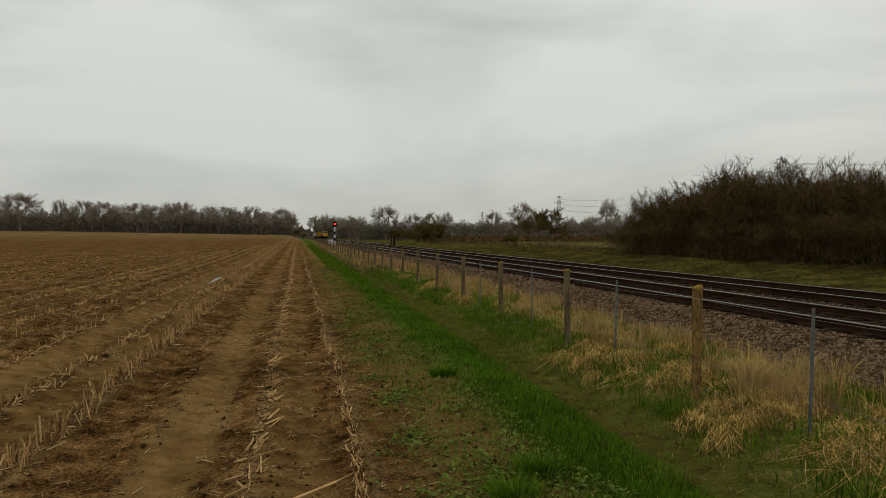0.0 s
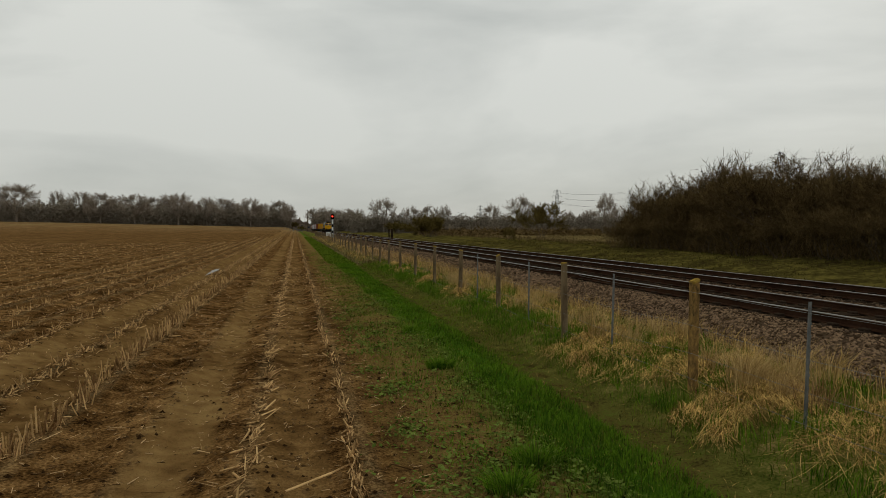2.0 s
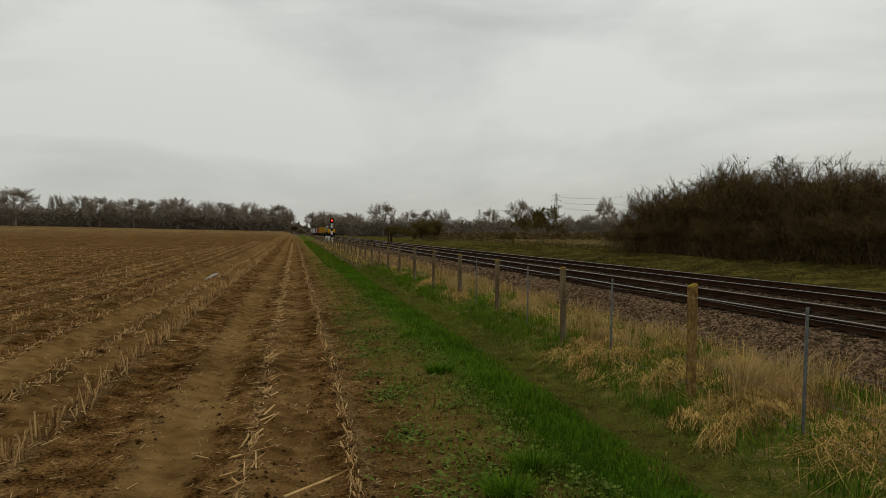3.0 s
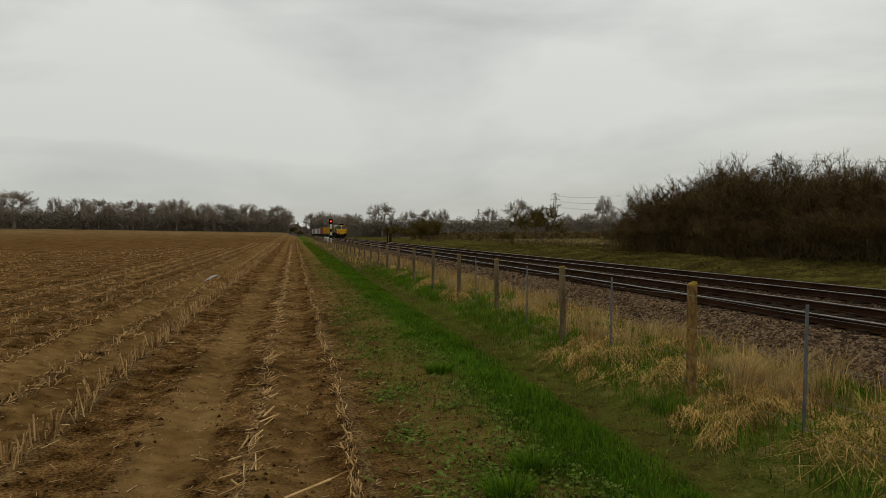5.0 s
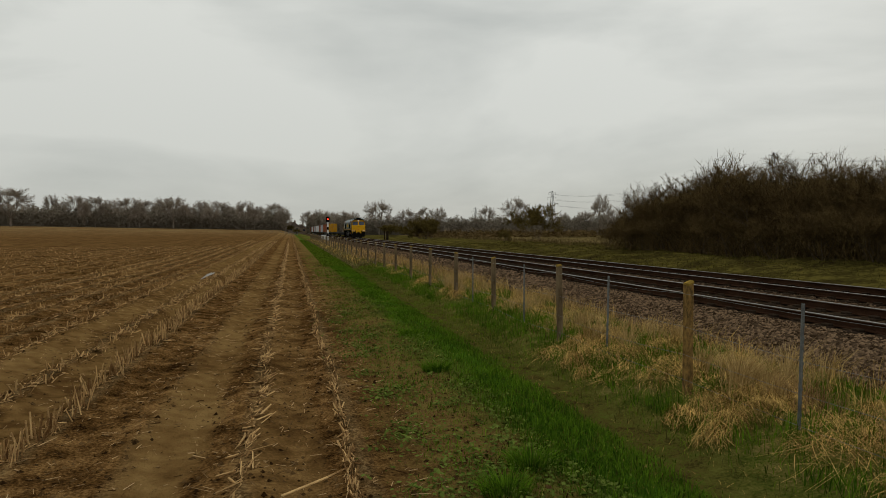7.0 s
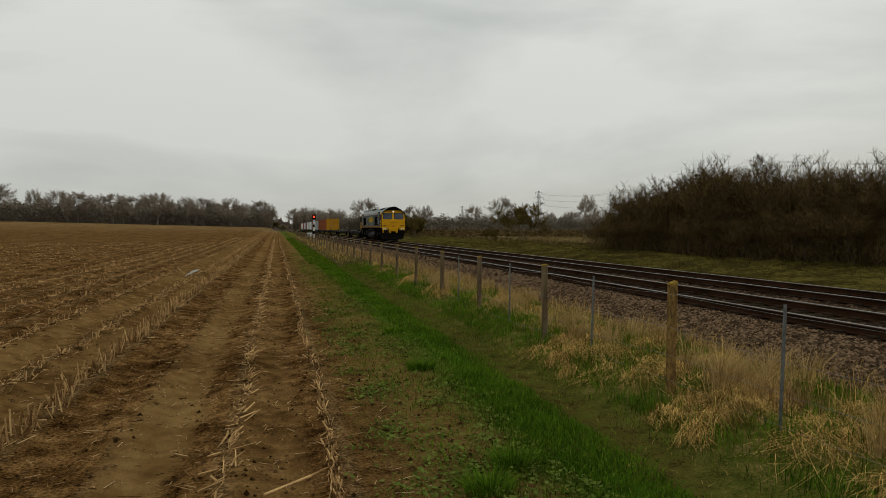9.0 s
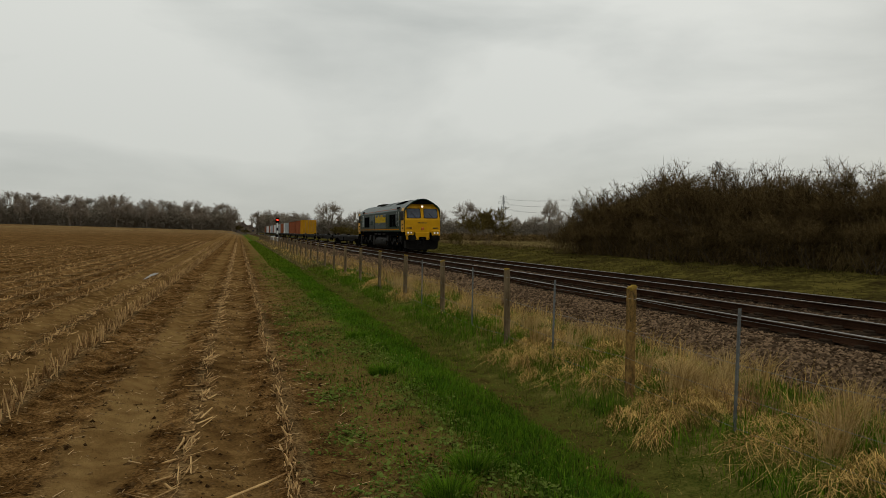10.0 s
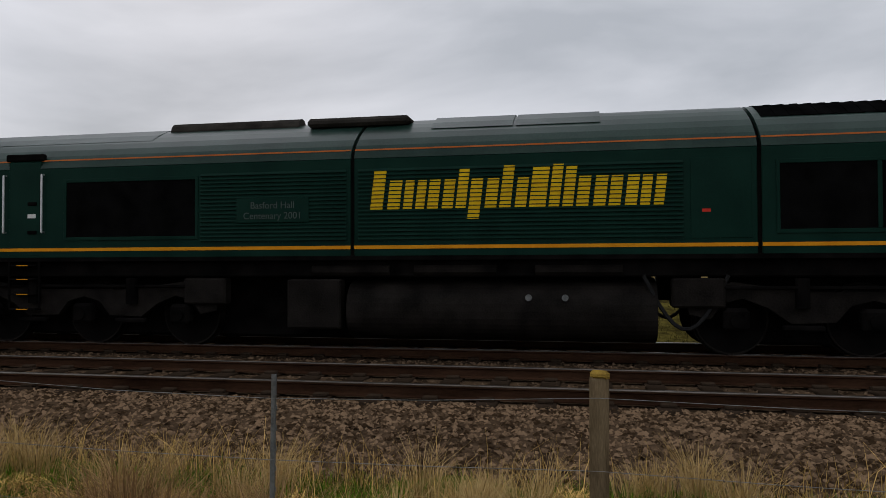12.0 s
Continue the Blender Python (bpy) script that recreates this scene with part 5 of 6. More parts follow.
# dark radiator openings, louvres and doors on both flanks
for s in (-1, 1):
    X = lambda d: s * (HALF + d)
    for y0, y1, bars in ((2.62, 5.22, 1), (14.30, 16.72, 0)):
        bm = bmesh.new()
        box(bm, (min(X(0.001), X(0.006)), y0, 1.86), (max(X(0.001), X(0.006)), y1, 2.80))
        grille = part("side_grille", bm, MESH, loco, "black radiator grille")
        bm = bmesh.new()
        for a, b, c, d in ((y0 - 0.05, y0, 1.80, 2.86), (y1, y1 + 0.05, 1.80, 2.86), (y0, y1, 2.80, 2.86), (y0, y1, 1.80, 1.86)):
            box(bm, (min(X(0), X(0.02)), a, c), (max(X(0), X(0.02)), b, d), 0.004)
        if bars:
            box(bm, (min(X(0), X(0.018)), (y0 + y1) / 2 - 0.03, 1.86), (max(X(0), X(0.018)), (y0 + y1) / 2 + 0.03, 2.80), 0.004)
        part("grille_frame", bm, GREEN, grille)
    slat_me = {}
    for y0, y1 in ((6.52, 11.50), (11.66, 14.22)):
        bm = bmesh.new()
        box(bm, (min(X(0.001), X(0.004)), y0, 1.74), (max(X(0.001), X(0.004)), y1, 2.92))
        panel = part("louvre_panel", bm, GREEN, loco)
        bm = bmesh.new()
        w = y1 - y0 - 0.04
        for a, b in (((0.0, 0.0), (0.03, 0.018)),):
            plate(bm, [(0.0, 0.0), (s * 0.026, 0.006), (s * 0.026, 0.016), (0.0, 0.052)], w, lambda u, v, t: Vector((u, t, v)))
        first = part("slat", bm, GREEN, panel)
        for i in range(18):
            o = first if i == 0 else first.copy()
            if i:
                scene.collection.objects.link(o)
            o.location = (X(0.004), y0 + 0.02, 1.76 + 0.0635 * i)
    bm = bmesh.new()
    box(bm, (min(X(0.0), X(0.010)), 5.60, 1.74), (max(X(0.0), X(0.010)), 6.44, 2.92), 0.006)
    door = part("equipment_door", bm, GREEN, loco)
    bm = bmesh.new()
    box(bm, (min(X(0.01), X(0.014)), 6.16, 2.12), (max(X(0.01), X(0.014)), 6.28, 2.17))
    part("label_plate", bm, RED, door, "small red label")
    bm = bmesh.new()
    box(bm, (min(X(0.026), X(0.036)), 12.30, 2.06), (max(X(0.026), X(0.036)), 13.55, 2.46), 0.004)
    plate_ob = part("nameplate", bm, GREEN, loco, "plain green nameplate panel")
    for zc, words in ((2.29, "Basford Hall"), (2.12, "Centenary 2001")):
        me = words_mesh(words, 0.155)
        o = link_mesh("lettering", me, PALE, plate_ob, "pale grey lettering")
        o.matrix_basis = pose(X(0.0375), 12.925, zc, 90, 0, 90 * s)
    # yellow company lettering as plain slanted shapes
    word = [(0.0, 0.42, 0.62, 0.0), (0.47, 0.30, 0.45, 0.0), (0.81, 0.36, 0.45, 0.0), (1.21, 0.14, 0.62, 0.0), (1.39, 0.38, 0.45, -0.17), (1.81, 0.36, 0.64, 0.0), (2.21, 0.22, 0.60, 0.0), (2.47, 0.14, 0.64, 0.0), (2.65, 0.14, 0.60, 0.0), (2.83, 0.38, 0.45, 0.0), (3.25, 0.36, 0.45, 0.0), (3.65, 0.30, 0.45, 0.0)]
    for i, (u, w, top, low) in enumerate(word):
        bm = bmesh.new()
        blocks = [(u, u + w, low, top)] if w < 0.25 else [(u, u + 0.42 * w, low, top), (u + 0.58 * w, u + w, 0.0, min(top, 0.45))]
        for a, b, c, d in blocks:
            yy = lambda q: 11.28 - q * 1.13 if s < 0 else 6.77 + q * 1.13
            plate(bm, [(yy(a) - 0.12 * c * (1 if s < 0 else -1), 2.24 + c), (yy(b) - 0.12 * c * (1 if s < 0 else -1), 2.24 + c), (yy(b) - 0.12 * d * (1 if s < 0 else -1), 2.24 + d), (yy(a) - 0.12 * d * (1 if s < 0 else -1), 2.24 + d)], 0.0205, lambda p, q, t: Vector((X(0.006 + t), p, q)))
        part("letter_shape", bm, LOGO, loco)

# doors with silver grab rails, cab sides, steps, at each end
for end in (0, 1):
    Y = (lambda y: y) if end == 0 else (lambda y: L - y)
    for s in (-1, 1):
        X = lambda d: s * (HALF + d)
        lohi = lambda a, b: (min(a, b), max(a, b))
        bm = bmesh.new()
        y0, y1 = lohi(Y(0.05), Y(1.74))
        box(bm, (*lohi(X(-0.05), X(0))[:1], y0, 1.50), (lohi(X(-0.05), X(0))[1], y1, 3.06), 0.012)
        side = part("cab_side", bm, GREEN, loco)
        bm = bmesh.new()
        pts = [(0.05, 1.47), (1.12, 1.47), (1.04, 2.31), (0.05, 2.31)]
        plate(bm, [(Y(u), v) for u, v in pts], 0.006, lambda u, v, t: Vector((X(0.001 + t), u, v)))
        plate(bm, [(Y(u), v) for u, v in [(0.10, 3.00), (1.00, 3.00), (0.98, 3.06), (0.92, 3.215), (0.16, 3.215), (0.12, 3.06)]], 0.006, lambda u, v, t: Vector((X(0.010 + t - max(0, (v - 3.06)) * 0.375), u, v)))
        plate(bm, [(Y(u), v) for u, v in [(0.05, 2.31), (0.20, 2.31), (0.26, 3.0), (0.10, 3.0)]], 0.006, lambda u, v, t: Vector((X(0.001 + t), u, v)))
        part("yellow_panel", bm, YELLOW, side, "yellow warning panel")
        bm = bmesh.new()
        plate(bm, [(Y(u), v) for u, v in rounded(0.17, 2.32, 1.42, 3.00, 0.06)], 0.012, lambda u, v, t: Vector((X(0.008 + t), u, v)))
        rim = part("window_frame", bm, STEEL, side, "dull metal window frame")
        for u0, u1 in ((0.187, 0.50), (0.515, 0.965), (0.98, 1.403)):
            bm = bmesh.new()
            plate(bm, [(Y(u), v) for u, v in rounded(u0, 2.338, u1, 2.982, 0.04)], 0.006, lambda u, v, t: Vector((X(0.020 + t), u, v)))
            part("pane", bm, SIDE_GLASS, rim)
        # fleet number and name as plain bars
        bm = bmesh.new()
        for i in range(5):
            a, b = lohi(Y(0.40 + 0.088 * i), Y(0.40 + 0.088 * i + 0.066))
            box(bm, (*lohi(X(0.007), X(0.010))[:1], a, 1.68), (lohi(X(0.007), X(0.010))[1], b, 1.80))
        part("number_bars", bm, INK, side)
        bm = bmesh.new()
        for i in range(12):
            a, b = lohi(Y(0.34 + 0.052 * i), Y(0.34 + 0.052 * i + 0.036))
            box(bm, (*lohi(X(0.007), X(0.010))[:1], a, 1.94), (lohi(X(0.007), X(0.010))[1], b, 2.02 + (0.03 if i in (0, 5, 6, 7) else 0)))
        part("lettering_bars", bm, INK, side)
        D = lambda y: Y(y + 0.77 * end)
        bm = bmesh.new()
        a, b = lohi(D(1.84), D(2.50))
        box(bm, (*lohi(X(-0.05), X(0.004))[:1], a, 1.52), (lohi(X(-0.05), X(0.004))[1], b, 3.20), 0.03)
        door = part("cab_door", bm, GREEN, loco)
        bm = bmesh.new()
        a, b = lohi(D(1.80), D(2.54))
        box(bm, (*lohi(X(-0.10), X(0.02))[:1], a, 3.20), (lohi(X(-0.10), X(0.02))[1], b, 3.32), 0.02)
        part("rain_strip", bm, BLACK, door)
        for yy in (1.80, 2.56):
            bm = bmesh.new()
            rod(bm, (X(0.06), D(yy), 1.95), (X(0.06), D(yy), 2.95), 0.018, 8)
            for zz in (1.95, 2.95):
                rod(bm, (X(0), D(yy), zz), (X(0.06), D(yy), zz), 0.015, 6)
            part("grab_rail", bm, SILVER, door, "silver grab rail")
        for zz in (1.92, 2.42):
            bm = bmesh.new()
            a, b = lohi(D(2.25), D(2.42))
            box(bm, (*lohi(X(0), X(0.03))[:1], a, zz), (lohi(X(0), X(0.03))[1], b, zz + 0.06), 0.008)
            part("door_handle", bm, BLACK, door)
        bm = bmesh.new()
        a, b = lohi(D(2.24), D(2.40))
        box(bm, (*lohi(X(0.004), X(0.008))[:1], a, 2.20), (lohi(X(0.004), X(0.008))[1], b, 2.27))
        part("label_plate", bm, WHITE, door)
        for yy in (1.86, 2.46):
            bm = bmesh.new()
            rod(bm, (X(-0.02), D(yy), 0.62), (X(-0.02), D(yy), 1.50), 0.022, 6)
            steps = part("step_frame", bm, BLACK, loco)
        for zz in (0.60, 0.86, 1.12, 1.36):
            bm = bmesh.new()
            a, b = lohi(D(1.90), D(2.42))
            box(bm, (*lohi(X(-0.12), X(0.03))[:1], a, zz), (lohi(X(-0.12), X(0.03))[1], b, zz + 0.03), 0.004)
            tread = part("step", bm, BLACK, steps)
            bm = bmesh.new()
            box(bm, (*lohi(X(0.03), X(0.036))[:1], a + 0.15, zz + 0.008), (lohi(X(0.03), X(0.036))[1], b - 0.15, zz + 0.022))
            part("step_edge", bm, GOLD, steps, "yellow step edge")
        bm = bmesh.new()
        a, b = lohi(Y(1.40), Y(1.58))
        plate(bm, [(Y(1.57 + 0.05 * math.cos(q)), 2.48 + 0.12 * math.sin(q)) for q in np.linspace(0, 2 * math.pi, 16, endpoint=False)], 0.004, lambda u, v, t: Vector((X(0.002 + t), u, v)))
        part("emblem", bm, LOGO, side, "pale yellow emblem ring")
        bm = bmesh.new()
        plate(bm, [(Y(1.57 + 0.034 * math.cos(q)), 2.48 + 0.09 * math.sin(q)) for q in np.linspace(0, 2 * math.pi, 16, endpoint=False)], 0.003, lambda u, v, t: Vector((X(0.006 + t), u, v)))
        part("emblem_field", bm, GREEN, side)
        for z0, z1 in ((1.485, 1.505), (1.60, 1.625)):
            bm = bmesh.new()
            a, b = lohi(Y(0.05), Y(1.11))
            box(bm, (*lohi(X(0.0), X(0.022))[:1], a, z0), (lohi(X(0.0), X(0.022))[1], b, z1), 0.004)
            part("ledge", bm, YELLOW, side)
        bm = bmesh.new()
        a, b = lohi(Y(0.075), Y(0.155))
        box(bm, (*lohi(X(0.0), X(0.016))[:1], a, 2.12), (lohi(X(0.0), X(0.016))[1], b, 2.28), 0.004)
        part("vent_plate", bm, STEEL, side, "small grey vent plate")

    # cab front: raked screens under a dark hood
    def rake(z):
        return 0.0 if z < 2.34 else 0.30 * (z - 2.34) / 0.95

    def face(u, v, t):
        return Vector((u, Y(rake(v) + t), v))

    bm = bmesh.new()
    # lower and upper yellow face with openings for the two screens
    cols_u = [-1.30, -1.14, -0.10, 0.10, 1.14, 1.30]
    rows_z = [1.46, 2.34, 2.47, 3.17, 3.34]
    for i in range(5):
        for j in range(4):
            if j == 2 and i in (1, 3):
                continue
            plate(bm, [(cols_u[i], rows_z[j]), (cols_u[i + 1], rows_z[j]), (cols_u[i + 1], rows_z[j + 1]), (cols_u[i], rows_z[j + 1])], 0.05, face)
    bmesh.ops.remove_doubles(bm, verts=bm.verts, dist=0.001)
    for v in bm.verts:
        edge = float(np.interp(v.co.z, [3.06, 3.22, 3.46], [1.30, 1.23, 0.97]))
        v.co.x = max(-edge, min(edge, v.co.x))
    front = part("cab_front", bm, YELLOW, loco, "yellow cab front")
    bm = bmesh.new()
    plate(bm, [(-1.12, 3.28), (1.12, 3.28), (0.92, 3.46), (0.66, 3.62), (0.36, 3.74), (-0.36, 3.74), (-0.66, 3.62), (-0.92, 3.46)], 0.06, lambda u, v, t: Vector((u, Y(0.36 + t), v)))
    part("brow", bm, YELLOW, front)
    for u0, u1 in ((-1.15, -0.11), (0.11, 1.15)):
        outer, inner = rounded(u0, 2.46, u1, 3.18, 0.13), rounded(u0 + 0.045, 2.505, u1 - 0.045, 3.135, 0.10)
        bm = bmesh.new()
        for t0 in (-0.014,):
            vo = [bm.verts.new(face(u, v, t0)) for u, v in outer]
            vi = [bm.verts.new(face(u, v, t0)) for u, v in inner]
            k_ = len(vo)
            for i in range(k_):
                bm.faces.new((vo[i], vo[(i + 1) % k_], vi[(i + 1) % k_], vi[i]))
        r = bmesh.ops.extrude_face_region(bm, geom=bm.faces[:])
        bmesh.ops.translate(bm, verts=[v for v in r["geom"] if isinstance(v, bmesh.types.BMVert)], vec=(0, Y(0.03) - Y(0), 0))
        seal = part("windscreen_seal", bm, RUBBER, front)
        bm = bmesh.new()
        plate(bm, rounded(u0 + 0.03, 2.49, u1 - 0.03, 3.15, 0.10), 0.012, lambda u, v, t: face(u, v, 0.004 + t))
        part("windscreen", bm, GLASS, front, "dark blue-tinted windscreen")
        bm = bmesh.new()
        rod(bm, face((u0 + u1) / 2 + 0.2, 2.44, -0.03), face((u0 + u1) / 2 - 0.15, 2.86, -0.03), 0.012, 6)
        part("wiper", bm, RUBBER, front)
    # hood: roof end reaching over the screens
    bm = bmesh.new()
    prof_o = [(x * 1.0, z) for x, z in section() if z >= 3.05]
    inner_p = [(x * 0.93, z - 0.05) for x, z in prof_o]
    for (a, b, m_) in ((prof_o, inner_p, 0),):
        rows4 = [[Vector((x, Y(0.04 - 0.10 * max(0, z - 3.3)), z)) for x, z in a], [Vector((x, Y(1.80), z)) for x, z in a], [Vector((x, Y(1.80), z)) for x, z in b], [Vector((x, Y(0.06 - 0.10 * max(0, z - 3.3)), z)) for x, z in b]]
        vs = [[bm.verts.new(p) for p in row] for row in rows4]
        for r0, r1 in zip(vs, vs[1:] + vs[:1]):
            for i in range(len(r0) - 1):
                bm.faces.new((r0[i], r0[i + 1], r1[i + 1], r1[i]))
        for i in (0, -1):
            bm.faces.new([row[i] for row in vs])
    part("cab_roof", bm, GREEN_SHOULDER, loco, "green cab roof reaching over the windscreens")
    bm = bmesh.new()
    plate(bm, [(x * 0.985, z - 0.012) for x, z in section() if z >= 3.46], 0.30, lambda u, v, t: Vector((u, Y(0.075 + t), v)))
    part("hood_underside", bm, BLACK, loco, "black hood interior")
    bm = bmesh.new()
    rod(bm, (0, Y(0.12), 3.31), (0, Y(0.40), 3.31), 0.125, 14)
    hl = part("top_lamp_housing", bm, YELLOW, front)
    bm = bmesh.new()
    rod(bm, (0, Y(0.105), 3.31), (0, Y(0.125), 3.31), 0.08, 14)
    part("top_lamp", bm, LAMP_TOP if end == 0 else GLASS, front, "lit marker lamp" if end == 0 else "unlit marker lamp")
    # headlamp clusters
    for s in (-1, 1):
        bm = bmesh.new()
        box(bm, (s * 0.98 - 0.30, min(Y(-0.16), Y(0.02)), 1.22), (s * 0.98 + 0.30, max(Y(-0.16), Y(0.02)), 1.62), 0.04)
        cl = part("lamp_housing", bm, YELLOW, front)
        bm = bmesh.new()
        box(bm, (s * 0.98 - 0.26, min(Y(-0.03), Y(0.0)), 1.64), (s * 0.98 + 0.26, max(Y(-0.03), Y(0.0)), 1.92), 0.01)
        part("number_panel", bm, YELLOW, front)
        bm = bmesh.new()
        for i in range(5):
            box(bm, (s * 0.98 - 0.20 + 0.083 * i, min(Y(-0.034), Y(-0.03)), 1.70), (s * 0.98 - 0.20 + 0.083 * i + 0.062, max(Y(-0.034), Y(-0.03)), 1.81))
        part("number_bars", bm, INK, front)
        for k, du in enumerate((-0.115, 0.115)):
            bm = bmesh.new()
            rod(bm, (s * 0.98 + du, Y(-0.185), 1.42), (s * 0.98 + du, Y(-0.155), 1.42), 0.09, 14)
            rim = part("lamp_rim", bm, STEEL, cl)
            bm = bmesh.new()
            rod(bm, (s * 0.98 + du, Y(-0.195), 1.42), (s * 0.98 + du, Y(-0.18), 1.42), 0.052, 14)
            lit = end == 0
            part("headlamp", bm, LAMP_WHITE if lit else GLASS, cl, "lit headlamp" if lit else "unlit tail lamp")
        bm = bmesh.new()
        box(bm, (s * 1.12 - 0.08, min(Y(-0.05), Y(0.1)), 0.92), (s * 1.12 + 0.08, max(Y(-0.05), Y(0.1)), 1.48), 0.02)
        part("front_stanchion", bm, YELLOW, front)
        bm = bmesh.new()
        rod(bm, (s * 0.87, Y(0.15), 1.06), (s * 0.87, Y(-0.42), 1.06), 0.11, 12)
        bu = part("buffer", bm, BLACK, loco, "black oily buffer")
        bm = bmesh.new()
        plate(bm, rounded(s * 0.87 - 0.29, 0.86, s * 0.87 + 0.29, 1.26, 0.14), 0.05, lambda u, v, t: Vector((u, Y(-0.47 + t), v)))
        part("buffer_head", bm, GRIME, bu)
        bm = bmesh.new()
        rod(bm, (s * 1.36, Y(-0.02), 1.62), (s * 1.36, Y(-0.02), 2.28), 0.015, 6)
        for zz in (1.62, 2.28):
            rod(bm, (s * 1.26, Y(0.02), zz), (s * 1.36, Y(-0.02), zz), 0.013, 6)
        part("front_handrail", bm, BLACK, front)
    bm = bmesh.new()
    for i in range(12):
        box(bm, (-0.30 + 0.052 * i, min(Y(-0.004), Y(0.0)), 2.10), (-0.30 + 0.052 * i + 0.036, max(Y(-0.004), Y(0.0)), 2.17 + (0.03 if i in (0, 5, 6, 7) else 0)))
    part("lettering_bars", bm, INK, front)
    bm = bmesh.new()
    box(bm, (-0.10, min(Y(-0.06), Y(0)), 1.62), (0.12, max(Y(-0.06), Y(0)), 1.82), 0.03)
    part("jumper_socket", bm, ORANGE, front, "orange jumper cable socket")
    bm = bmesh.new()
    box(bm, (-0.52, min(Y(-0.02), Y(0.3)), 1.12), (0.52, max(Y(-0.02), Y(0.3)), 1.47), 0.03)
    box(bm, (-0.52, min(Y(-0.05), Y(0.3)), 0.92), (-0.28, max(Y(-0.05), Y(0.3)), 1.14), 0.02)
    box(bm, (0.28, min(Y(-0.05), Y(0.3)), 0.92), (0.52, max(Y(-0.05), Y(0.3)), 1.14), 0.02)
    part("drag_box", bm, YELLOW, front)
    bm = bmesh.new()
    rod(bm, (0, Y(0.1), 1.0), (0, Y(-0.32), 0.98), 0.07, 8)
    rod(bm, (0, Y(-0.30), 1.02), (0, Y(-0.36), 0.62), 0.05, 8)
    part("coupling_hook", bm, GRIME, loco)
    for s in (-0.45, 0.45, -0.28):
        bm = bmesh.new()
        prev = Vector((s, Y(-0.02), 1.05))
        for i in range(1, 9):
            q = i / 8
            nx = Vector((s + 0.08 * math.sin(q * 3), Y(-0.02 - 0.16 * math.sin(q * 3.1)), 1.05 - 0.55 * q))
            rod(bm, prev, nx, 0.025, 6)
            prev = nx
        part("air_hose", bm, RUBBER, loco)
    bm = bmesh.new()
    box(bm, (-1.30, min(Y(0.02), Y(0.5)), 0.86), (1.30, max(Y(0.02), Y(0.5)), 1.30), 0.03)
    part("buffer_beam", bm, BLACK, loco)
    bm = bmesh.new()
    plate(bm, [(Y(0.16), 1.2), (Y(0.30), 0.34), (Y(1.15), 0.30), (Y(1.15), 1.2)], 2.2, lambda u, v, t: Vector((-1.1 + t, u, v)))
    part("nose_underframe", bm, GRIME, loco)
    bm = bmesh.new()
    plate(bm, [(-1.22, 0.88), (1.22, 0.88), (1.16, 0.34), (0.9, 0.22), (-0.9, 0.22), (-1.16, 0.34)], 0.07, lambda u, v, t: Vector((u, Y(-0.06 + t + abs(u) * 0.12), v)))
    part("obstacle_deflector", bm, GRIME, loco, "black snowplough-shaped deflector")

# underframe, fuel tank, bogies
bm = bmesh.new()
box(bm, (-1.20, 0.5, 1.18), (1.20, L - 0.5, 1.46), 0.02)
part("underframe", bm, BLACK, loco)
bm = bmesh.new()
curve = [(math.cos(q), math.sin(q)) for q in np.linspace(0, 2 * math.pi, 40, endpoint=False)]
plate(bm, [(1.28 * math.copysign(abs(c) ** 0.45, c), 0.645 + 0.515 * math.copysign(abs(d) ** 0.8, d)) for c, d in curve], 4.8, lambda u, v, t: Vector((u, 6.9 + t, v)))
tank = part("fuel_tank", bm, GRIME, loco)
for yy in (8.25, 8.8):
    for s in (-1, 1):
        bm = bmesh.new()
        rod(bm, (s * 1.24, yy, 0.86), (s * 1.31, yy, 0.86), 0.05, 12)
        part("filler_cap", bm, STEEL, tank, "steel filler cap")
for s in (-1, 1):
    bm = bmesh.new()
    box(bm, (s * 1.16 - 0.14, 11.8, 0.34), (s * 1.16 + 0.14, 12.7, 1.14), 0.03)
    part("battery_box", bm, GRIME, loco)
for y0 in (7.4, 9.3, 11.0):
    for s in (-1, 1):
        bm = bmesh.new()
        rod(bm, (s * 1.14, y0, 1.28), (s * 1.14, y0 + 1.3, 1.28), 0.10, 10)
        part("air_reservoir", bm, GRIME, loco)
for s in (-1, 1):
    bm = bmesh.new()
    prev = None
    for i in range(12):
        q = i / 11
        p = Vector((s * 1.2, 5.9 + 1.2 * q, 1.2 - 0.8 * math.sin(math.pi * q)))
        if prev is not None:
            rod(bm, prev, p, 0.03, 6)
        prev = p
    part("cable_loop", bm, RUBBER, loco)

for y0, y1 in ((1.0, 5.9), (11.72, 19.5)):
    bm = bmesh.new()
    box(bm, (-0.62, y0, 0.13), (0.62, y1, 1.2), 0.05)
    part("traction_motor_casing", bm, BLACK, loco)
WHEELS = []


def wheelset(parent, y, radius, name="wheelset"):
    bm = bmesh.new()
    rod(bm, (-0.95, 0, 0), (0.95, 0, 0), 0.09, 10)
    for s in (-1, 1):
        rod(bm, (s * 0.685, 0, 0), (s * 0.82, 0, 0), radius, 28)
        rod(bm, (s * 0.655, 0, 0), (s * 0.69, 0, 0), radius + 0.03, 28)
    w = part(name, bm, GRIME, parent)
    for s in (-1, 1):
        bm = bmesh.new()
        rod(bm, (s * 0.82, 0, 0), (s * 0.824, 0, 0), radius * 0.95, 28, radius * 0.93)
        part("tyre", bm, BLACK, w, "dull steel tyre")
    WHEELS.append((w, y, radius))
    return w


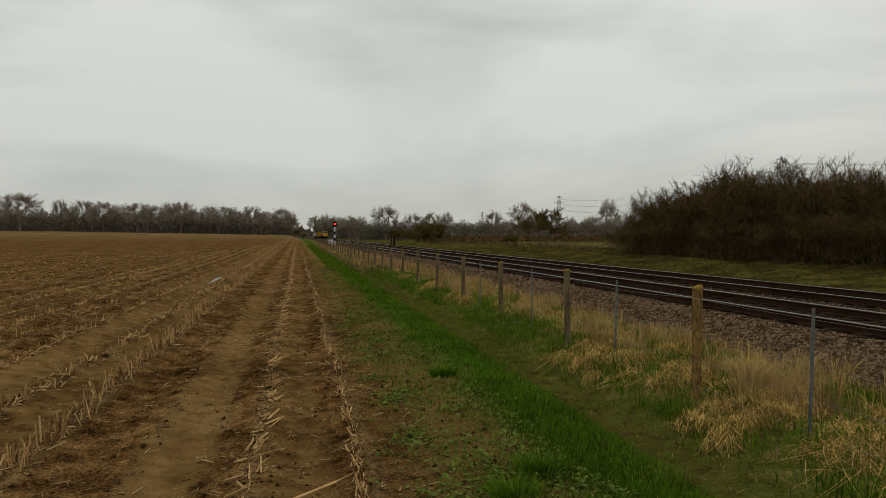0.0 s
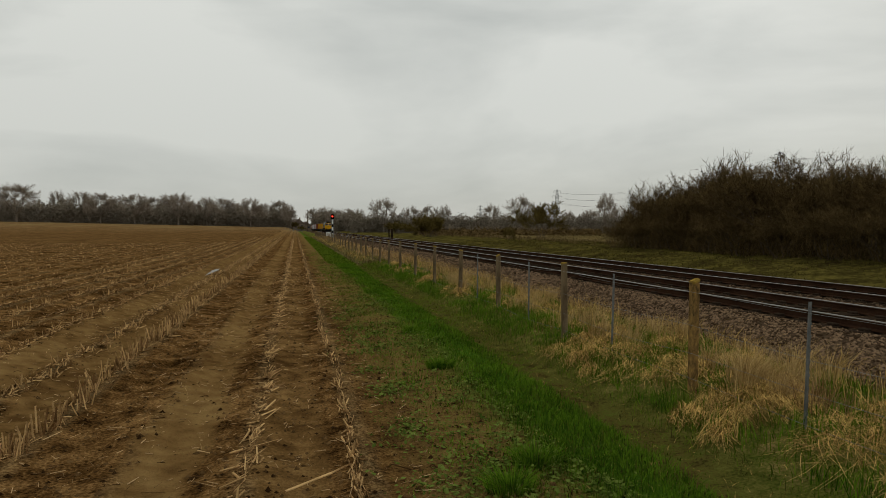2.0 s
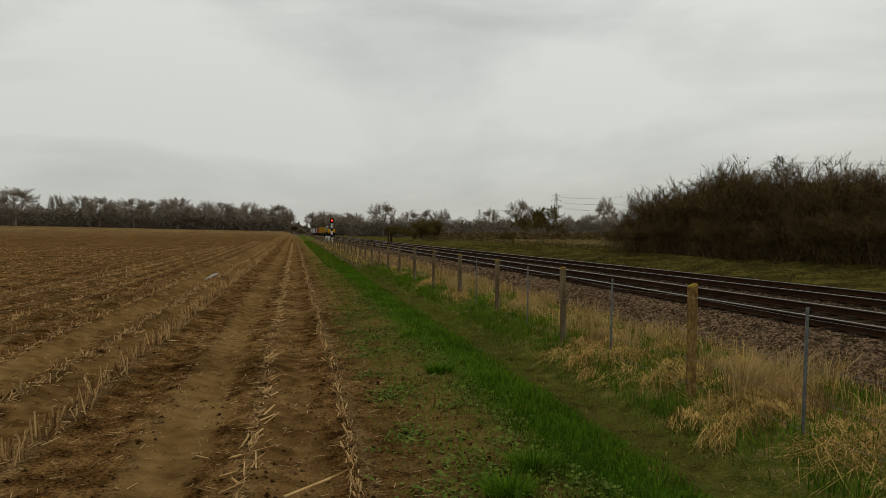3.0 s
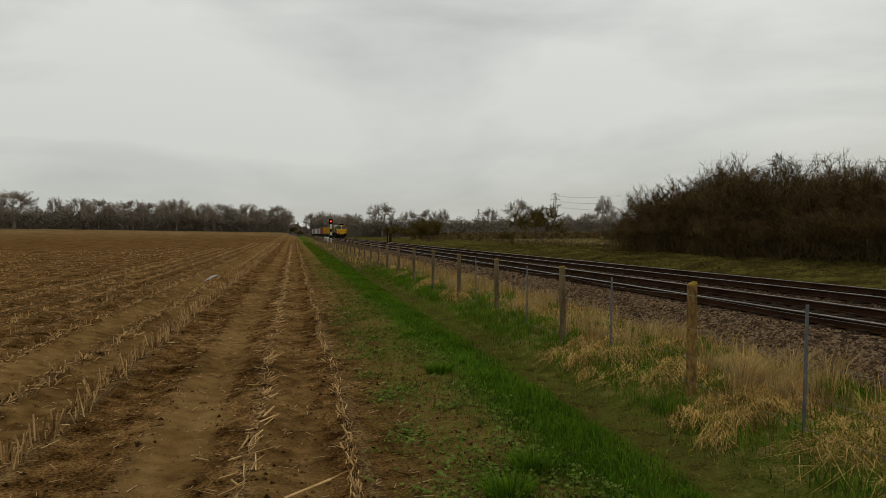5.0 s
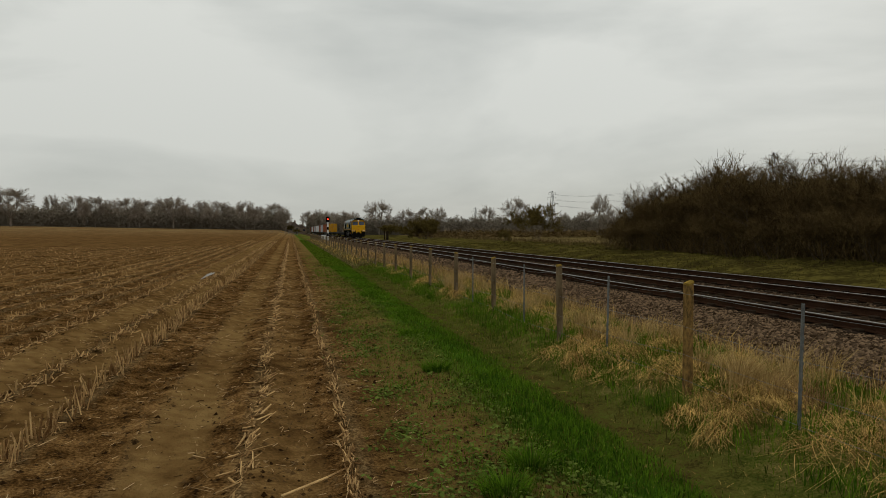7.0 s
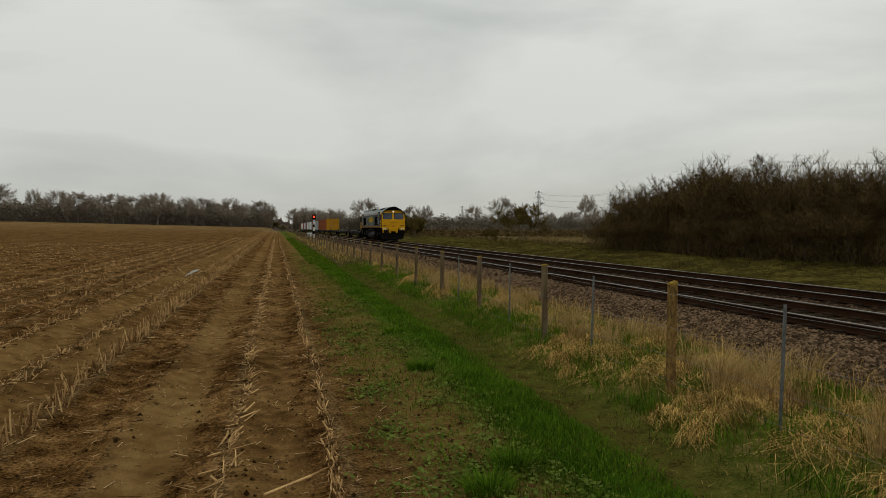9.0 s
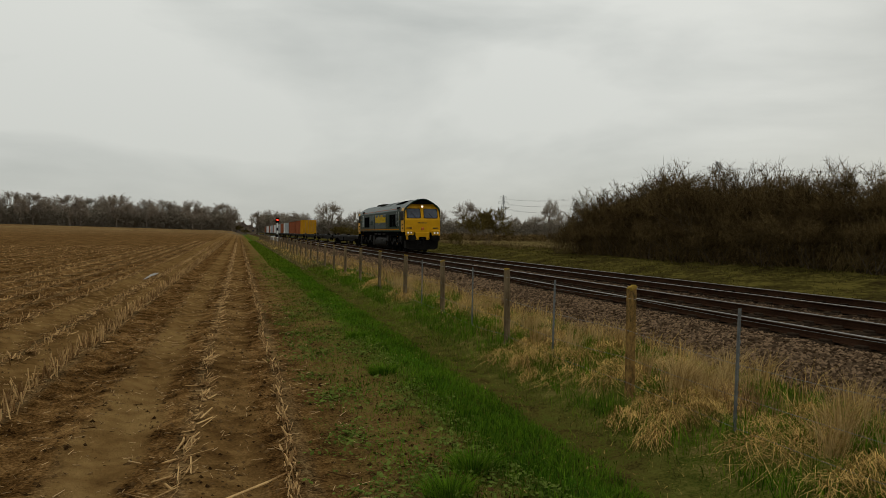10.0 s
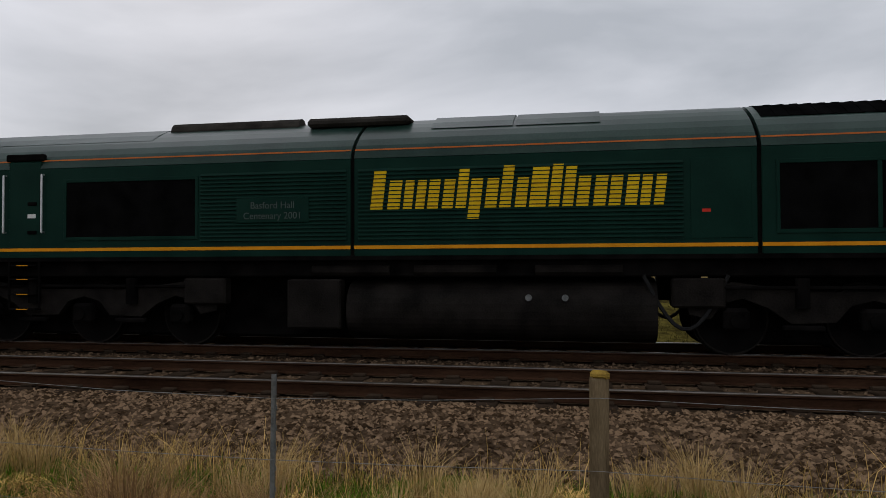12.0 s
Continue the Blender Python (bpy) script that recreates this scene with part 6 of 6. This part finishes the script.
for c in (3.95, 16.5):
    bm = bmesh.new()
    for s in (-1, 1):
        arch = [(-2.55, 0.92), (-2.50, 0.62), (-2.2, 0.55), (-2.05, 0.78), (-1.75, 0.86), (-1.4, 0.72), (-1.1, 0.50), (-0.5, 0.52), (-0.3, 0.76), (0.0, 0.84), (0.3, 0.76), (0.5, 0.52), (1.1, 0.50), (1.4, 0.72), (1.75, 0.86), (2.05, 0.78), (2.2, 0.55), (2.50, 0.62), (2.55, 0.92), (1.9, 1.10), (0.9, 0.96), (-0.9, 0.96), (-1.9, 1.10)]
        plate(bm, [(c + u, v) for u, v in arch], 0.12, lambda u, v, t: Vector((s * (1.05 + t), u, v)))
    bog = part("bogie_frame", bm, GRIME, loco, "grimy cast bogie frame")
    for dy in (-1.85, 0.0, 1.85):
        wheelset(loco, c + dy, 0.53)
        for s in (-1, 1):
            bm = bmesh.new()
            box(bm, (s * 1.16 - 0.10, c + dy - 0.18, 0.38), (s * 1.16 + 0.10, c + dy + 0.18, 0.72), 0.05)
            rod(bm, (s * 1.14, c + dy, 0.54), (s * 1.30, c + dy, 0.54), 0.10, 12)
            part("axle_box", bm, BLACK, bog)
    for s in (-1, 1):
        for dy in (-0.95, 0.95):
            bm = bmesh.new()
            rod(bm, (s * 1.2, c + dy, 0.72), (s * 1.2, c + dy, 1.16), 0.10, 10)
            box(bm, (s * 1.22 - 0.06, c + dy - 0.28, 0.40), (s * 1.22 + 0.06, c + dy + 0.28, 0.48), 0.02)
            part("spring", bm, BLACK, bog)
        bm = bmesh.new()
        rod(bm, (s * 1.24, c - 2.4, 1.02), (s * 1.24, c + 2.4, 1.02), 0.025, 6)
        part("brake_pipe", bm, BLACK, bog)
    for y0 in (c - 2.7, c + 2.0):
        for s in (-1, 1):
            bm = bmesh.new()
            box(bm, (s * 1.15 - 0.12, y0, 0.72), (s * 1.15 + 0.12, y0 + 0.75, 1.16), 0.03)
            part("sand_box", bm, GRIME, loco)


# ---- container flats and their boxes ----
def flat_wagon(length):
    ob = thing("flat_wagon", "empty dark grey bogie container flat wagon", "wagon", "container flats")
    bm = bmesh.new()
    for s in (-1, 1):
        box(bm, (s * 1.1 - 0.10, 0.3, 0.78), (s * 1.1 + 0.10, length - 0.3, 1.05), 0.02)
        plate(bm, [(3.2, 0.80), (length - 3.2, 0.80), (length - 5.2, 0.50), (5.2, 0.50)], 0.08, lambda u, v, t: Vector((s * 1.02 + t, u, v)))
    for i in range(13):
        y = 0.35 + (length - 0.9) * i / 12
        box(bm, (-1.0, y, 0.82), (1.0, y + 0.2, 1.0), 0.01)
    box(bm, (-0.2, 0.3, 0.70), (0.2, length - 0.3, 0.95), 0.02)
    part("underframe", bm, GRIME, ob)
    for s in (-1, 1):
        for y in (0.9, length / 3, 2 * length / 3, length - 1.2):
            bm = bmesh.new()
            box(bm, (s * 1.15 - 0.09, y, 1.02), (s * 1.15 + 0.09, y + 0.28, 1.12), 0.02)
            part("container_spigot", bm, STEEL, ob)
    for c in (2.6, length - 2.6):
        for s in (-1, 1):
            bm = bmesh.new()
            plate(bm, [(c - 1.35, 0.55), (c - 1.2, 0.35), (c - 0.6, 0.35), (c - 0.35, 0.5), (c + 0.35, 0.5), (c + 0.6, 0.35), (c + 1.2, 0.35), (c + 1.35, 0.55), (c + 0.9, 0.72), (c - 0.9, 0.72)], 0.1, lambda u, v, t: Vector((s * 0.98 + t, u, v)))
            part("bogie_frame", bm, BLACK, ob)
        for dy in (-0.9, 0.9):
            wheelset(ob, c + dy, 0.42)
    for y, d in ((0.3, -1), (length - 0.3, 1)):
        for s in (-1, 1):
            bm = bmesh.new()
            rod(bm, (s * 0.87, y, 1.0), (s * 0.87, y + d * 0.42, 1.0), 0.09, 10)
            rod(bm, (s * 0.87, y + d * 0.42, 1.0), (s * 0.87, y + d * 0.47, 1.0), 0.22, 14)
            part("buffer", bm, BLACK, ob)
    for s in (-1, 1):
        bm = bmesh.new()
        rod(bm, (s * 1.22, length / 2, 0.70), (s * 1.26, length / 2, 0.70), 0.24, 14)
        part("brake_wheel", bm, BLACK, ob)
    return ob


def container(length, material, colour, tall=2.59):
    ob = thing("shipping_container", f"{colour} corrugated steel shipping container on a flat wagon", "container", "shipping containers")
    for s in (-1, 1):
        bm = bmesh.new()
        n_ = int(length / 0.28)
        outline = []
        for i in range(n_):
            y = 0.1 + (length - 0.2) * i / n_
            w = (length - 0.2) / n_
            outline += [(y, 0.0), (y + 0.3 * w, 0.0), (y + 0.5 * w, -0.036), (y + 0.8 * w, -0.036)]
        outline.append((length - 0.1, 0.0))
        lo_ = [bm.verts.new((s * (1.205 + d), y, 0.15)) for y, d in outline]
        hi_ = [bm.verts.new((s * (1.205 + d), y, tall - 0.12)) for y, d in outline]
        for i in range(len(outline) - 1):
            bm.faces.new((lo_[i], lo_[i + 1], hi_[i + 1], hi_[i]))
        part("corrugated_wall", bm, material, ob)
    bm = bmesh.new()
    box(bm, (-1.19, 0.06, tall - 0.06), (1.19, length - 0.06, tall - 0.02))
    part("roof", bm, material, ob)
    for nm, lo, hi in (("floor_panel", (-1.19, 0.06, 0.1), (1.19, length - 0.06, 0.16)), ("door_panel", (-1.15, 0.05, 0.165), (1.15, 0.09, tall - 0.1)), ("end_wall", (-1.15, length - 0.09, 0.165), (1.15, length - 0.05, tall - 0.1))):
        bm = bmesh.new()
        box(bm, lo, hi)
        part(nm, bm, material, ob)
    bm = bmesh.new()
    for s in (-1, 1):
        box(bm, (s * 1.17 - 0.05, 0.02, tall - 0.13), (s * 1.17 + 0.05, length - 0.02, tall), 0.01)
        box(bm, (s * 1.17 - 0.05, 0.02, 0.0), (s * 1.17 + 0.05, length - 0.02, 0.16), 0.01)
        for y in (0, length - 0.14):
            box(bm, (s * 1.16 - 0.062, y, 0), (s * 1.16 + 0.062, y + 0.14, tall + 0.004), 0.01)
    for y in (0.0, length - 0.1):
        box(bm, (-1.15, y, tall - 0.12), (1.15, y + 0.1, tall - 0.002), 0.01)
        box(bm, (-1.15, y, 0.01), (1.15, y + 0.1, 0.14), 0.01)
    part("frame", bm, material, ob)
    bm = bmesh.new()
    for u in (-0.75, -0.25, 0.25, 0.75):
        rod(bm, (u, 0.02, 0.2), (u, 0.02, tall - 0.15), 0.022, 6)
    part("locking_bars", bm, STEEL, ob)
    return ob


TRAIN = [(loco, 0.0, 0.0)]
WAGON = 20.4
bare = flat_wagon(WAGON)
BOX_Z = 1.06
first_y = 21.3
TRAIN.append((bare, first_y, 0.0))
loads = [None, None, None, ("b", "y"), ("b", "b"), ("g", "w"), ("b", "g"), ("w", "g"), ("w", "b"), ("g", "w"), ("b", "w"), ("w", "g"), ("b", "b")]
paint = {"y": (BOX_YELLOW, "yellow"), "b": (BOX_BROWN, "red-brown"), "w": (BOX_WHITE, "white"), "g": (BOX_GREY, "grey")}
masters = {}
near_wheels = list(WHEELS)
for i, load in enumerate(loads):
    y = first_y + i * (WAGON + 0.75)
    if i:
        w = copy_thing(bare, pose(0, 0, 0))
        if load:
            tagged(w, "dark grey bogie flat wagon loaded with containers")
        TRAIN.append((w, y, 0.0))
    if load:
        for key, length, off in ((load[0], 12.19, 7.25 if i == 3 else 0.95), (load[1], 6.06, 0.95 if i == 3 else 13.35)):
            if (key, length) not in masters:
                masters[key, length] = container(length, *paint[key])
                c = masters[key, length]
            else:
                c = copy_thing(masters[key, length], pose(0, 0, 0))
            TRAIN.append((c, y + off, BOX_Z))


def motions():
    """The train comes on at a steady 29.2 m/s along the far track; the near wheels turn with it."""
    centre = (RAILS[2] + RAILS[3]) / 2
    speed, passing = 29.2, 11.5
    where = lambda t: 5.64 + (speed if t < passing else 28.8) * (passing - t)
    times = [0.5 * i for i in range(25)]
    for ob, back, z in TRAIN:
        walk(ob, [(t, pose(centre, where(t) + back, z)) for t in times])
    for w, y, r in near_wheels:
        turn = min(math.degrees(speed / FPS / r), 85)
        walk(w, [(i / FPS, pose(0, y, r, turn * i, 0, 0)) for i in range(int(12 * FPS) + 1)])


motions()
